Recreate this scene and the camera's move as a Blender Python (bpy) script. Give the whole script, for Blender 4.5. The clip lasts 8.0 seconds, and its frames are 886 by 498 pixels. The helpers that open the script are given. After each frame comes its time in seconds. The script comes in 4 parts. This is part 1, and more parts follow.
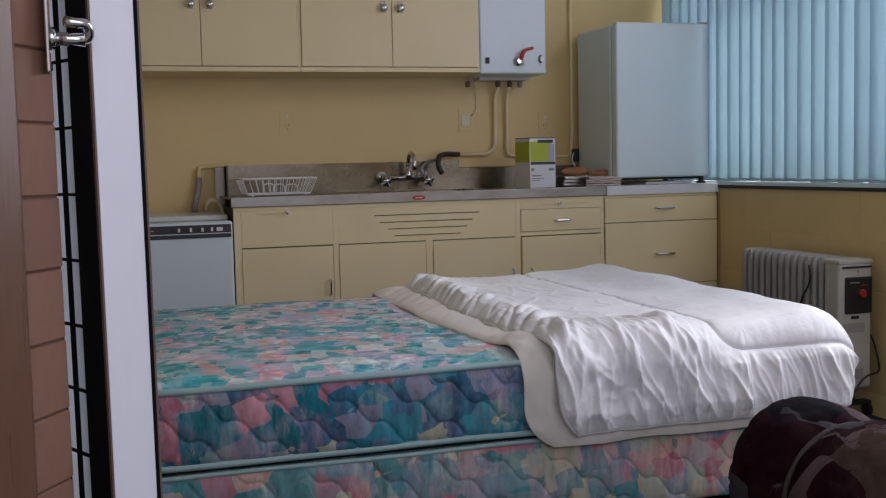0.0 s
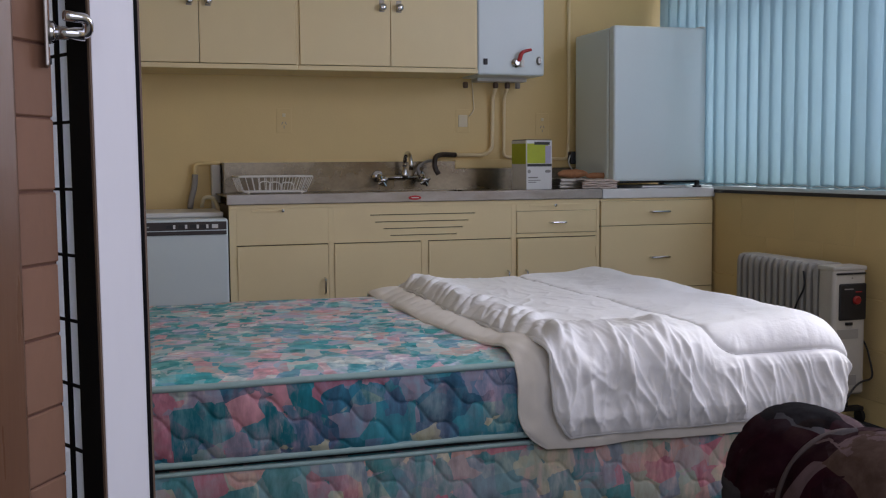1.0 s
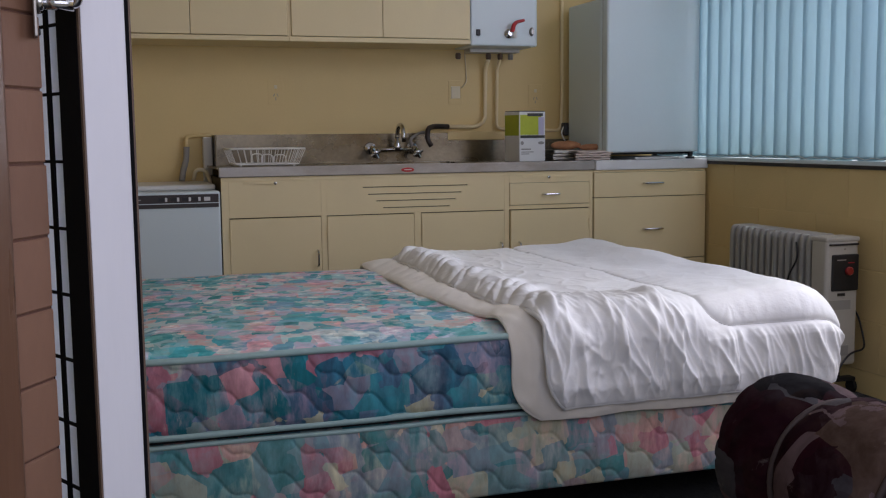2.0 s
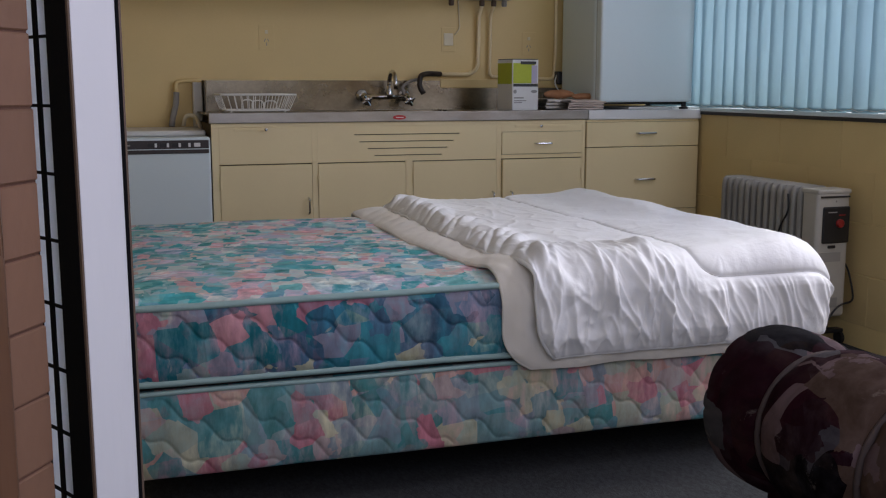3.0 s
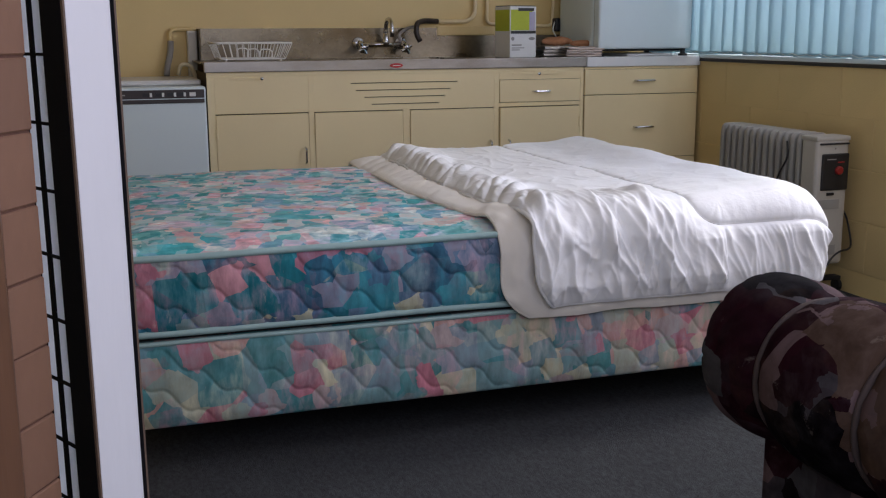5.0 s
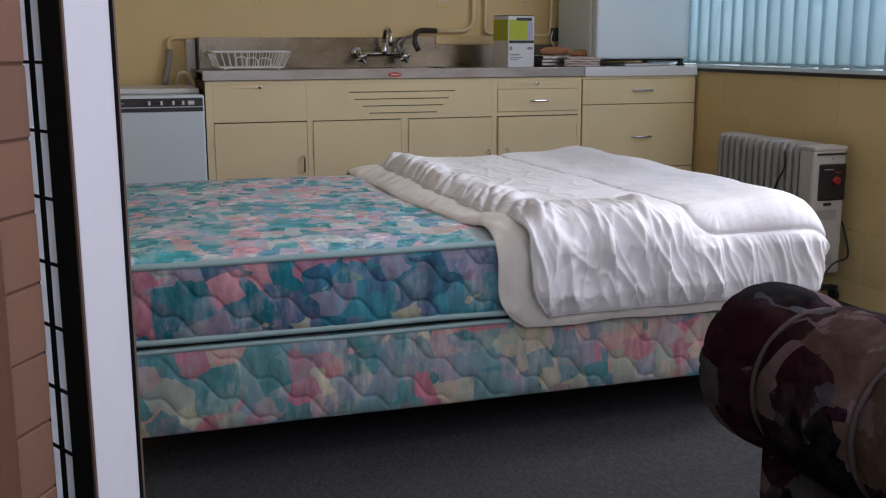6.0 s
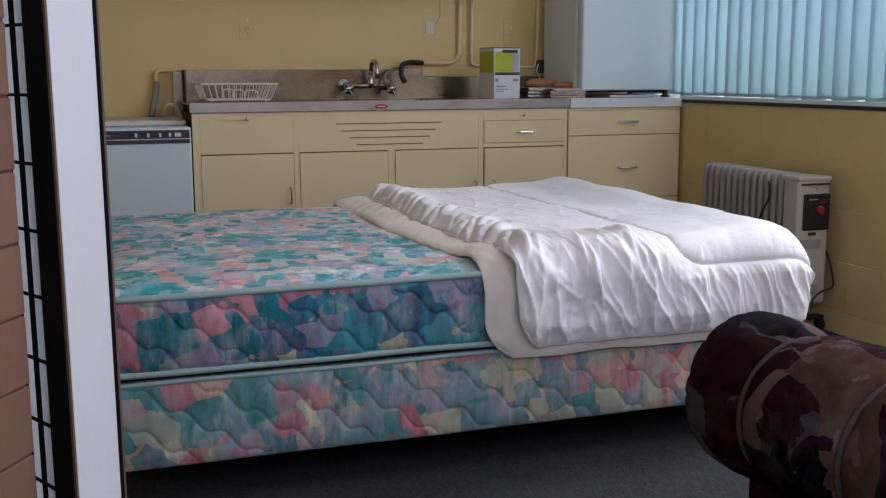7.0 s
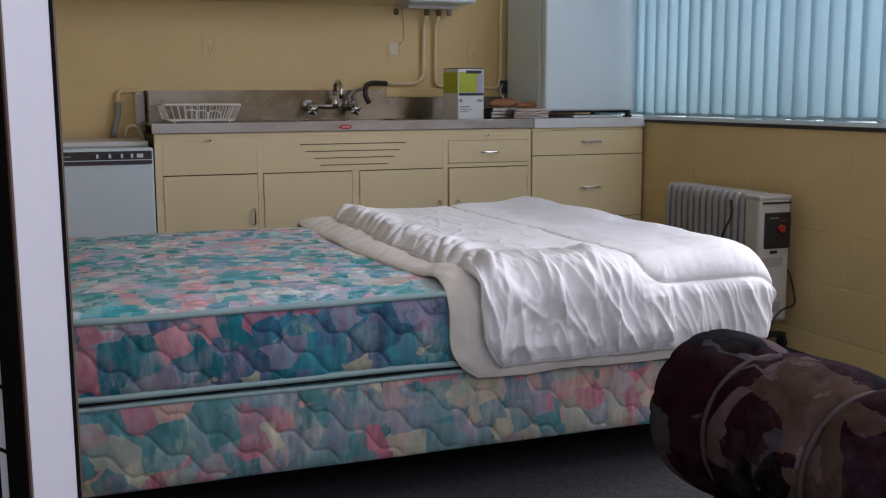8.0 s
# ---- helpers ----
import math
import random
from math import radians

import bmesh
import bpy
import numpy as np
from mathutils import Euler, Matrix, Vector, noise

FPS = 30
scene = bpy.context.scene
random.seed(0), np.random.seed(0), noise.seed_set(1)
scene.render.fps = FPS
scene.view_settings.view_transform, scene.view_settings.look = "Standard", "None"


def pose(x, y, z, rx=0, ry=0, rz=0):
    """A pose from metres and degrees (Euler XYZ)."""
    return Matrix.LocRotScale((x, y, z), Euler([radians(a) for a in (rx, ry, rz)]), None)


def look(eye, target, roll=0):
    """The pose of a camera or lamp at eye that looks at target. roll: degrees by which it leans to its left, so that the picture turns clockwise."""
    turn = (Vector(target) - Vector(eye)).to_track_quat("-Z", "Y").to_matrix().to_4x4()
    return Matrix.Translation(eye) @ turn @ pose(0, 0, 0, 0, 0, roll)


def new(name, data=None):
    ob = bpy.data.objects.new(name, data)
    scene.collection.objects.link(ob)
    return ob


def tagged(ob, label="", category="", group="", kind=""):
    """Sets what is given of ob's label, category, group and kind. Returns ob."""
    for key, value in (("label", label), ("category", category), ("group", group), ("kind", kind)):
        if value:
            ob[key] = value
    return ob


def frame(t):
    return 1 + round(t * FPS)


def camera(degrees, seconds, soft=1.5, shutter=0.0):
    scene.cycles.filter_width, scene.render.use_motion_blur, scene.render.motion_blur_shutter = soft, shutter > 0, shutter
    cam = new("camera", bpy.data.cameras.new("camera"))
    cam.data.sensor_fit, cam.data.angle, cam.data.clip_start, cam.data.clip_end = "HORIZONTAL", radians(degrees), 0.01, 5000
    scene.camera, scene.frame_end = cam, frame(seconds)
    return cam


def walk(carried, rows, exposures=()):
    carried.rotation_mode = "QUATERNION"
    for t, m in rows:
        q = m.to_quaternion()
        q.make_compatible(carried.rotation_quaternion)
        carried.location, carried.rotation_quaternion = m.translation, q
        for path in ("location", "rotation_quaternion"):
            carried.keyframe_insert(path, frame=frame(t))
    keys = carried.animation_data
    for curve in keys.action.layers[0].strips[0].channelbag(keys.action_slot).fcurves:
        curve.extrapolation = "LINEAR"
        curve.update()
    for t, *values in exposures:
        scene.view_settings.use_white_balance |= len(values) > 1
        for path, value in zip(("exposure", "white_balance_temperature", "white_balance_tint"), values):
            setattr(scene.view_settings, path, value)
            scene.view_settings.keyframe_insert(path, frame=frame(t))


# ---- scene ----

cam = camera(45.28, 8.0, soft=1.2)
# seconds, place, tilt, lean, turn: the camera turns almost on one spot
ROWS = [
    (0.0, 0.0004, -0.0162, 1.0189, 85.475, 1.324, -17.226),
    (0.5, -0.0007, -0.0145, 1.0180, 85.366, 0.799, -17.205),
    (1.0, -0.0020, -0.0136, 1.0187, 85.499, 0.455, -17.449),
    (1.2, -0.0020, -0.0125, 1.0185, 85.135, 0.560, -17.535),
    (2.3, -0.0020, -0.0045, 1.0177, 83.110, 0.390, -17.950),
    (2.5, -0.0019, -0.0029, 1.0175, 82.246, 0.142, -18.090),
    (3.0, -0.0009, 0.0020, 1.0177, 81.218, 0.014, -18.287),
    (3.5, -0.0011, 0.0045, 1.0174, 80.446, -0.064, -18.459),
    (4.0, -0.0007, 0.0083, 1.0172, 79.316, -0.399, -18.722),
    (4.5, -0.0005, 0.0089, 1.0160, 78.643, 0.105, -18.503),
    (4.7, -0.0006, 0.0087, 1.0160, 78.420, 0.255, -18.456),
    (5.8, -0.0010, 0.0068, 1.0160, 78.855, 0.248, -18.547),
    (6.0, -0.0011, 0.0064, 1.0160, 78.974, 0.090, -18.552),
    (6.5, -0.0009, 0.0054, 1.0165, 80.271, -0.063, -18.758),
    (7.0, 0.0010, 0.0033, 1.0161, 80.644, 0.181, -19.244),
    (7.5, 0.0026, 0.0037, 1.0165, 81.209, 0.209, -20.070),
    (8.0, 0.0057, 0.0060, 1.0145, 81.735, 0.218, -21.121),
]
walk(cam, [(t, pose(x, y, z, a, b, c)) for t, x, y, z, a, b, c in ROWS], exposures=[(0.0, -0.12), (3.0, -0.10), (4.5, 0.13), (6.5, 0.13), (8.0, 0.04)])

# ---- light ----
world = bpy.data.worlds.new("world")
scene.world = world
world.use_nodes = True
wn = world.node_tree.nodes
sky = wn.new("ShaderNodeTexSky")
sky.sky_type, sky.sun_disc = "NISHITA", False
sky.sun_elevation, sky.sun_rotation = radians(38), radians(70)
sky.dust_density, sky.ozone_density = 4.0, 0.5
wn["Background"].inputs["Strength"].default_value = 0.10
grey_sky = wn.new("ShaderNodeHueSaturation")  # an overcast sky: little colour
grey_sky.inputs["Saturation"].default_value = 0.35
world.node_tree.links.new(sky.outputs["Color"], grey_sky.inputs["Color"])
world.node_tree.links.new(grey_sky.outputs["Color"], wn["Background"].inputs["Color"])
sun_data = bpy.data.lights.new("sun", "SUN")
sun_data.energy, sun_data.angle, sun_data.color = 1.0, radians(12), (1.0, 0.96, 0.9)
sun = new("sun", sun_data)
sun.matrix_world = look((8, 2, 8), (0, 1, 0))


def area_lamp(name, eye, target, sx, sy, watts, colour):
    data = bpy.data.lights.new(name, "AREA")
    data.shape, data.size, data.size_y, data.energy, data.color = "RECTANGLE", sx, sy, watts, colour
    ob = new(name, data)
    ob.matrix_world = look(eye, target)
    return ob


# daylight in the window's opening, outside the blinds
DAY = (0.82, 0.825, 1.07)
area_lamp("window_daylight", (2.925, 3.90, 1.42), (0, 3.90, 1.42), 2.1, 0.86, 7, DAY)
# unseen sources added to light the room: a bare window end and a fanlight
area_lamp("near_window_fill", (2.90, 1.75, 1.42), (0, 2.05, 1.2), 1.8, 0.86, 12.5, DAY)
area_lamp("fanlight_fill", (2.86, 2.05, 2.145), (0.8, 2.3, 0.6), 2.6, 0.36, 19.5, DAY)
# daylight in the wide doorway behind the camera
area_lamp("doorway_daylight", (0.62, -0.15, 1.50), (0.50, 3.0, 0.6), 2.1, 1.1, 15.5, DAY)


# ---- materials ----
def material(name, colour, rough=0.5, metal=0.0, vary=0.06, scale=8.0, fine=120.0, bump=0.05, rough_vary=0.1, spec=0.5, stain_or_reflection=None, stain_or_reflection_amount=0.0, stretch=(1, 1, 1), per_object=0.0):
    """A plain surface with broad and fine variation, a little relief and stains or coloured-in reflections."""
    m = bpy.data.materials.new(name)
    m.use_nodes = True
    nt = m.node_tree
    n, l = nt.nodes, nt.links
    b = n["Principled BSDF"]
    tc = n.new("ShaderNodeTexCoord")
    mp = n.new("ShaderNodeMapping")
    mp.inputs["Scale"].default_value = stretch
    l.new(tc.outputs["Object"], mp.inputs["Vector"])
    big = n.new("ShaderNodeTexNoise")
    big.inputs["Scale"].default_value, big.inputs["Detail"].default_value = scale, 5
    small = n.new("ShaderNodeTexNoise")
    small.inputs["Scale"].default_value, small.inputs["Detail"].default_value = fine, 3
    for q in (big, small):
        l.new(mp.outputs["Vector"], q.inputs["Vector"])
    mix = n.new("ShaderNodeMath")
    mix.operation = "MULTIPLY_ADD"
    mix.inputs[1].default_value = 0.35
    l.new(small.outputs["Fac"], mix.inputs[0])
    l.new(big.outputs["Fac"], mix.inputs[2])
    ramp = n.new("ShaderNodeMapRange")
    ramp.inputs["From Min"].default_value, ramp.inputs["From Max"].default_value = 0.35, 1.0
    ramp.inputs["To Min"].default_value, ramp.inputs["To Max"].default_value = 1 - vary, 1 + vary
    l.new(mix.outputs[0], ramp.inputs["Value"])
    hsv = n.new("ShaderNodeHueSaturation")
    hsv.inputs["Color"].default_value = (*colour, 1)
    l.new(ramp.outputs["Result"], hsv.inputs["Value"])
    out = hsv.outputs["Color"]
    if per_object:
        info = n.new("ShaderNodeObjectInfo")
        r2 = n.new("ShaderNodeMapRange")
        r2.inputs["To Min"].default_value, r2.inputs["To Max"].default_value = 1 - per_object, 1 + per_object
        l.new(info.outputs["Random"], r2.inputs["Value"])
        h2 = n.new("ShaderNodeHueSaturation")
        l.new(out, h2.inputs["Color"])
        l.new(r2.outputs["Result"], h2.inputs["Value"])
        out = h2.outputs["Color"]
    if stain_or_reflection:
        sp = n.new("ShaderNodeTexNoise")
        sp.inputs["Scale"].default_value, sp.inputs["Detail"].default_value = scale * 0.6, 8
        l.new(mp.outputs["Vector"], sp.inputs["Vector"])
        sr = n.new("ShaderNodeMapRange")
        sr.inputs["From Min"].default_value, sr.inputs["From Max"].default_value = 0.52, 0.75
        sr.inputs["To Max"].default_value = stain_or_reflection_amount
        l.new(sp.outputs["Fac"], sr.inputs["Value"])
        sm = n.new("ShaderNodeMix")
        sm.data_type = "RGBA"
        l.new(sr.outputs["Result"], sm.inputs["Factor"])
        l.new(out, sm.inputs[6])
        sm.inputs[7].default_value = (*stain_or_reflection, 1)
        out = sm.outputs[2]
    l.new(out, b.inputs["Base Color"])
    rr = n.new("ShaderNodeMapRange")
    rr.inputs["To Min"].default_value, rr.inputs["To Max"].default_value = max(0.02, rough - rough_vary), min(1, rough + rough_vary)
    l.new(big.outputs["Fac"], rr.inputs["Value"])
    l.new(rr.outputs["Result"], b.inputs["Roughness"])
    b.inputs["Metallic"].default_value = metal
    b.inputs["Specular IOR Level"].default_value = spec
    if bump:
        bp = n.new("ShaderNodeBump")
        bp.inputs["Strength"].default_value, bp.inputs["Distance"].default_value = bump, 0.004
        l.new(small.outputs["Fac"], bp.inputs["Height"])
        l.new(bp.outputs["Normal"], b.inputs["Normal"])
    return m


def print_fabric(name, palette, size, rough=0.85, streak=(1.0, 1.0, 0.22), edge=0.22, soft=0.4, spec=0.3, pale=0.35, squash=(1, 1, 1), blur=0.5):
    """A painterly patchwork print: blocky warped cells in a palette, a second layer dabbed over, brush streaks within."""
    m = bpy.data.materials.new(name)
    m.use_nodes = True
    n, l = m.node_tree.nodes, m.node_tree.links
    b = n["Principled BSDF"]
    tc = n.new("ShaderNodeTexCoord")
    drawn = n.new("ShaderNodeMapping")
    drawn.inputs["Scale"].default_value = squash
    l.new(tc.outputs["Object"], drawn.inputs["Vector"])
    place = drawn.outputs["Vector"]

    def noise_node(scale, detail, vec, rough_=0.55):
        q = n.new("ShaderNodeTexNoise")
        q.inputs["Scale"].default_value, q.inputs["Detail"].default_value, q.inputs["Roughness"].default_value = scale, detail, rough_
        l.new(vec, q.inputs["Vector"])
        return q

    def warped(scale, amount, detail):
        q = noise_node(scale, detail, place)
        sub = n.new("ShaderNodeVectorMath")
        sub.operation = "SUBTRACT"
        sub.inputs[1].default_value = (0.5, 0.5, 0.5)
        l.new(q.outputs["Color"], sub.inputs[0])
        add = n.new("ShaderNodeVectorMath")
        add.operation = "MULTIPLY_ADD"
        add.inputs[1].default_value = (amount,) * 3
        l.new(sub.outputs[0], add.inputs[0])
        l.new(place, add.inputs[2])
        return add.outputs[0]

    def layer(vec, scale, dist, offset, rot):
        mp = n.new("ShaderNodeMapping")
        mp.inputs["Location"].default_value = (offset, offset * 0.7, offset * 0.3)
        mp.inputs["Rotation"].default_value = rot
        l.new(vec, mp.inputs["Vector"])
        v = n.new("ShaderNodeTexVoronoi")
        v.inputs["Scale"].default_value, v.inputs["Randomness"].default_value = scale, 0.8
        v.distance = dist
        l.new(mp.outputs["Vector"], v.inputs["Vector"])
        sep = n.new("ShaderNodeSeparateColor")
        l.new(v.outputs["Color"], sep.inputs[0])
        cr = n.new("ShaderNodeValToRGB")
        cr.color_ramp.interpolation = "CONSTANT"
        el = cr.color_ramp.elements
        while len(el) < len(palette):
            el.new(0.5)
        for i, c in enumerate(palette):
            el[i].position = i / len(palette)
            el[i].color = (*c, 1)
        l.new(sep.outputs[0], cr.inputs["Fac"])
        return cr.outputs["Color"], sep.outputs[1]

    def blend(fac, a, c):
        mx = n.new("ShaderNodeMix")
        mx.data_type = "RGBA"
        if isinstance(fac, float):
            mx.inputs["Factor"].default_value = fac
        else:
            l.new(fac, mx.inputs["Factor"])
        l.new(a, mx.inputs[6])
        l.new(c, mx.inputs[7])
        return mx.outputs[2]

    near = warped(0.7 / size, size * edge, 2)
    fine = warped(3.0 / size, size * 0.16, 5)
    c1, r1 = layer(near, 1.05 / size, "CHEBYCHEV", 0.0, (0.0, 0.06, 0.04))
    c2, r2 = layer(fine, 1.9 / size, "CHEBYCHEV", 3.1, (0.0, 0.35, 0.3))
    c3, r3 = layer(near, 1.1 / size, "EUCLIDEAN", 7.7, (0.4, 0.1, 0.2))
    pick = n.new("ShaderNodeMath")
    pick.operation = "GREATER_THAN"
    pick.inputs[1].default_value = 0.52
    l.new(r2, pick.inputs[0])
    col = blend(pick.outputs[0], c1, c2)
    # colours run softly into the patches under them
    run = n.new("ShaderNodeMapRange")
    run.inputs["From Min"].default_value, run.inputs["From Max"].default_value = 0.42, 0.66
    run.inputs["To Max"].default_value = blur
    rn = noise_node(1.9 / size, 4, fine, 0.6)
    l.new(rn.outputs["Fac"], run.inputs["Value"])
    c4, r4 = layer(fine, 0.8 / size, "CHEBYCHEV", 12.3, (0.0, 0.0, 0.1))
    col = blend(run.outputs["Result"], col, c4)
    # soft washes of a third layer, streaked along the brush
    ms = n.new("ShaderNodeMapping")
    ms.inputs["Scale"].default_value = streak
    l.new(near, ms.inputs["Vector"])
    st = noise_node(4.0 / size, 6, ms.outputs["Vector"], 0.62)
    wash = n.new("ShaderNodeMapRange")
    wash.inputs["From Min"].default_value, wash.inputs["From Max"].default_value = 0.42, 0.72
    wash.inputs["To Max"].default_value = soft * 2
    l.new(st.outputs["Fac"], wash.inputs["Value"])
    col = blend(wash.outputs["Result"], col, c3)
    mark = n.new("ShaderNodeMapRange")
    mark.inputs["From Min"].default_value, mark.inputs["From Max"].default_value = 0.63, 0.70
    mark.inputs["To Max"].default_value = pale
    st2 = noise_node(3.0 / size, 6, ms.outputs["Vector"], 0.75)
    l.new(st2.outputs["Fac"], mark.inputs["Value"])
    cream = n.new("ShaderNodeRGB")
    cream.outputs[0].default_value = (0.62, 0.55, 0.50, 1)
    col = blend(mark.outputs["Result"], col, cream.outputs[0])
    sr = n.new("ShaderNodeMapRange")
    sr.inputs["From Min"].default_value, sr.inputs["From Max"].default_value = 0.3, 0.72
    sr.inputs["To Min"].default_value, sr.inputs["To Max"].default_value = 0.60, 1.30
    l.new(st.outputs["Fac"], sr.inputs["Value"])
    hs = n.new("ShaderNodeHueSaturation")
    l.new(col, hs.inputs["Color"])
    l.new(sr.outputs["Result"], hs.inputs["Value"])
    hs.inputs["Saturation"].default_value = 1.12
    l.new(hs.outputs["Color"], b.inputs["Base Color"])
    b.inputs["Roughness"].default_value = rough
    b.inputs["Specular IOR Level"].default_value = spec
    wv = noise_node(600, 2, tc.outputs["Object"])
    bp = n.new("ShaderNodeBump")
    bp.inputs["Strength"].default_value, bp.inputs["Distance"].default_value = 0.12, 0.002
    l.new(wv.outputs["Fac"], bp.inputs["Height"])
    l.new(bp.outputs["Normal"], b.inputs["Normal"])
    return m


M = {
    "wall": material("cream_wall_paint", (0.74, 0.57, 0.262), 0.55, vary=0.05, scale=2.5, bump=0.12, stain_or_reflection=(0.60, 0.45, 0.22), stain_or_reflection_amount=0.25),
    # the wall's cream made darker: shade of the backlit window wall, in the colour
    "block": material("cream_block_paint_shaded", (0.66, 0.50, 0.235), 0.55, vary=0.05, scale=5, fine=160, bump=0.35, per_object=0.025),
    "joinery": material("cream_gloss_paint", (0.81, 0.675, 0.39), 0.42, vary=0.03, scale=4, bump=0.06, stain_or_reflection=(0.66, 0.53, 0.29), stain_or_reflection_amount=0.2),
    "groove": material("dark_joint", (0.06, 0.045, 0.025), 0.8),
    "ceiling": material("ceiling_paint", (0.78, 0.75, 0.68), 0.8, scale=3),
    # brown patches and strong tone on both steels imitate reflections of the room
    "steel": material("brushed_steel", (0.195, 0.168, 0.120), 0.28, 1.0, vary=0.45, scale=4.5, fine=50, bump=0.03, rough_vary=0.16, stretch=(1.3, 3, 1.6), stain_or_reflection=(0.11, 0.075, 0.045), stain_or_reflection_amount=0.75),
    "steel_edge": material("steel_lip", (0.33, 0.31, 0.28), 0.36, 1.0, vary=0.22, scale=7, bump=0.03, rough_vary=0.14, stretch=(1, 1, 3), stain_or_reflection=(0.16, 0.12, 0.08), stain_or_reflection_amount=0.5),
    "chrome": material("chrome", (0.60, 0.60, 0.61), 0.14, 1.0, vary=0.05, scale=20, bump=0.0, rough_vary=0.06),
    "white_bench": material("white_laminate", (0.72, 0.73, 0.72), 0.35, vary=0.04, scale=10, bump=0.02),
    "appliance": material("white_enamel", (0.675, 0.775, 0.79), 0.3, vary=0.025, scale=3, bump=0.015, rough_vary=0.05),
    "appliance_old": material("aged_white_enamel", (0.66, 0.66, 0.63), 0.35, vary=0.04, scale=3, bump=0.02),
    "black": material("black_plastic", (0.012, 0.012, 0.013), 0.45, vary=0.2, scale=20, bump=0.03),
    "blackmetal": material("black_powder_coat", (0.006, 0.006, 0.007), 0.85, vary=0.2, scale=30, bump=0.05, spec=0.08),
    "panel_brown": material("dark_control_panel", (0.03, 0.02, 0.018), 0.35, vary=0.15, scale=20, bump=0.02),
    "door_white": material("white_door_paint", (0.74, 0.74, 0.78), 0.45, vary=0.04, scale=5, fine=60, bump=0.1, stretch=(1, 1, 0.15)),
    "seal_brown": material("brown_seal", (0.13, 0.085, 0.06), 0.6, vary=0.1),
    # these two colours imitate a reflection in glossy brown wood
    "brick": material("salmon_reflection", (0.190, 0.096, 0.056), 0.7, vary=0.16, scale=9, fine=70, bump=0.25, per_object=0.08, stain_or_reflection=(0.15, 0.072, 0.04), stain_or_reflection_amount=0.5, stretch=(1, 1, 0.4)),
    "reflected_joint": material("brown_reflected_joint", (0.105, 0.047, 0.030), 0.9, vary=0.2, scale=30, bump=0.3),
    "wood": material("stained_wood", (0.135, 0.067, 0.038), 0.3, vary=0.2, scale=6, fine=40, bump=0.1, stretch=(4, 4, 0.3)),
    "carpet": material("grey_carpet", (0.050, 0.053, 0.057), 0.95, vary=0.5, scale=150, fine=420, bump=1.0, spec=0.1, stain_or_reflection=(0.045, 0.045, 0.047), stain_or_reflection_amount=0.4, stretch=(1, 0.45, 1)),
    "ground": material("concrete_ground", (0.32, 0.31, 0.29), 0.9, vary=0.15, scale=2, bump=0.3),
    "duvet": material("white_cotton", (0.88, 0.882, 0.885), 0.6, vary=0.02, scale=6, fine=55, bump=0.32, spec=0.3),
    "duvet_under": material("off_white_lining", (0.84, 0.80, 0.73), 0.85, vary=0.03, scale=6, fine=300, bump=0.06, spec=0.2),
    "seam_shade": material("shade_grey_thread", (0.50, 0.49, 0.48), 0.8),
    "piping": material("pale_teal_piping", (0.33, 0.48, 0.47), 0.55, vary=0.08, scale=30, bump=0.05),
    "blind": None,
    "heater": material("grey_heater_enamel", (0.31, 0.30, 0.27), 0.4, vary=0.05, scale=6, bump=0.02),
    "heater_end": material("pale_heater_plastic", (0.44, 0.42, 0.365), 0.45, vary=0.05, scale=6, bump=0.03),
    "red": material("red_plastic", (0.45, 0.015, 0.02), 0.35, vary=0.05),
    "red_lens": material("red_dial", (0.27, 0.018, 0.015), 0.35, vary=0.05),
    "pipe": material("painted_pipe", (0.84, 0.70, 0.42), 0.4, vary=0.05),
    "rubber": material("dark_rubber_hose", (0.03, 0.022, 0.018), 0.5, vary=0.2, scale=30, bump=0.1),
    "grey_hose": material("grey_hose", (0.30, 0.29, 0.27), 0.6, vary=0.1, scale=30),
    "white_wire": material("white_coated_wire", (0.78, 0.77, 0.72), 0.4, vary=0.04),
    "card_white": material("white_card", (0.74, 0.74, 0.72), 0.6, vary=0.03),
    "card_lime": material("lime_print", (0.46, 0.52, 0.04), 0.5, vary=0.1, scale=15),
    "card_dark": material("dark_print", (0.05, 0.05, 0.05), 0.6),
    "card_lilac": material("lilac_print", (0.45, 0.42, 0.55), 0.5, vary=0.1),
    "towel": material("striped_towel", (0.62, 0.52, 0.46), 0.95, vary=0.15, scale=20, fine=200, bump=0.6),
    "towel_white": material("white_towel", (0.70, 0.67, 0.62), 0.95, vary=0.08, scale=20, fine=200, bump=0.6),
    "tan": material("tan_cloth", (0.36, 0.17, 0.08), 0.85, vary=0.2, scale=25, fine=120, bump=0.4),
    "bone": material("bone_plastic", (0.74, 0.66, 0.47), 0.45, vary=0.04),
    "sill": material("pale_sill_paint", (0.62, 0.66, 0.66), 0.45, vary=0.04),
}
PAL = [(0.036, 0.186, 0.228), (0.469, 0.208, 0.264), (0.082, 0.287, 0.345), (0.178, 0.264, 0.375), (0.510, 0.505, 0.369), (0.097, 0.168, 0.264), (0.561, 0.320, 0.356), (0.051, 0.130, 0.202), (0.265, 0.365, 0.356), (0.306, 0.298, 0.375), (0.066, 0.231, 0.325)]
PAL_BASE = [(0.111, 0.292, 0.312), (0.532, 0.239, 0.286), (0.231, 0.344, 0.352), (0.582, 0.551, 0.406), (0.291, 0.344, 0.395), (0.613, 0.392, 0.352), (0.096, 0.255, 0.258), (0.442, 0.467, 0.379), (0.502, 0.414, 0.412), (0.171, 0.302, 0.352)]
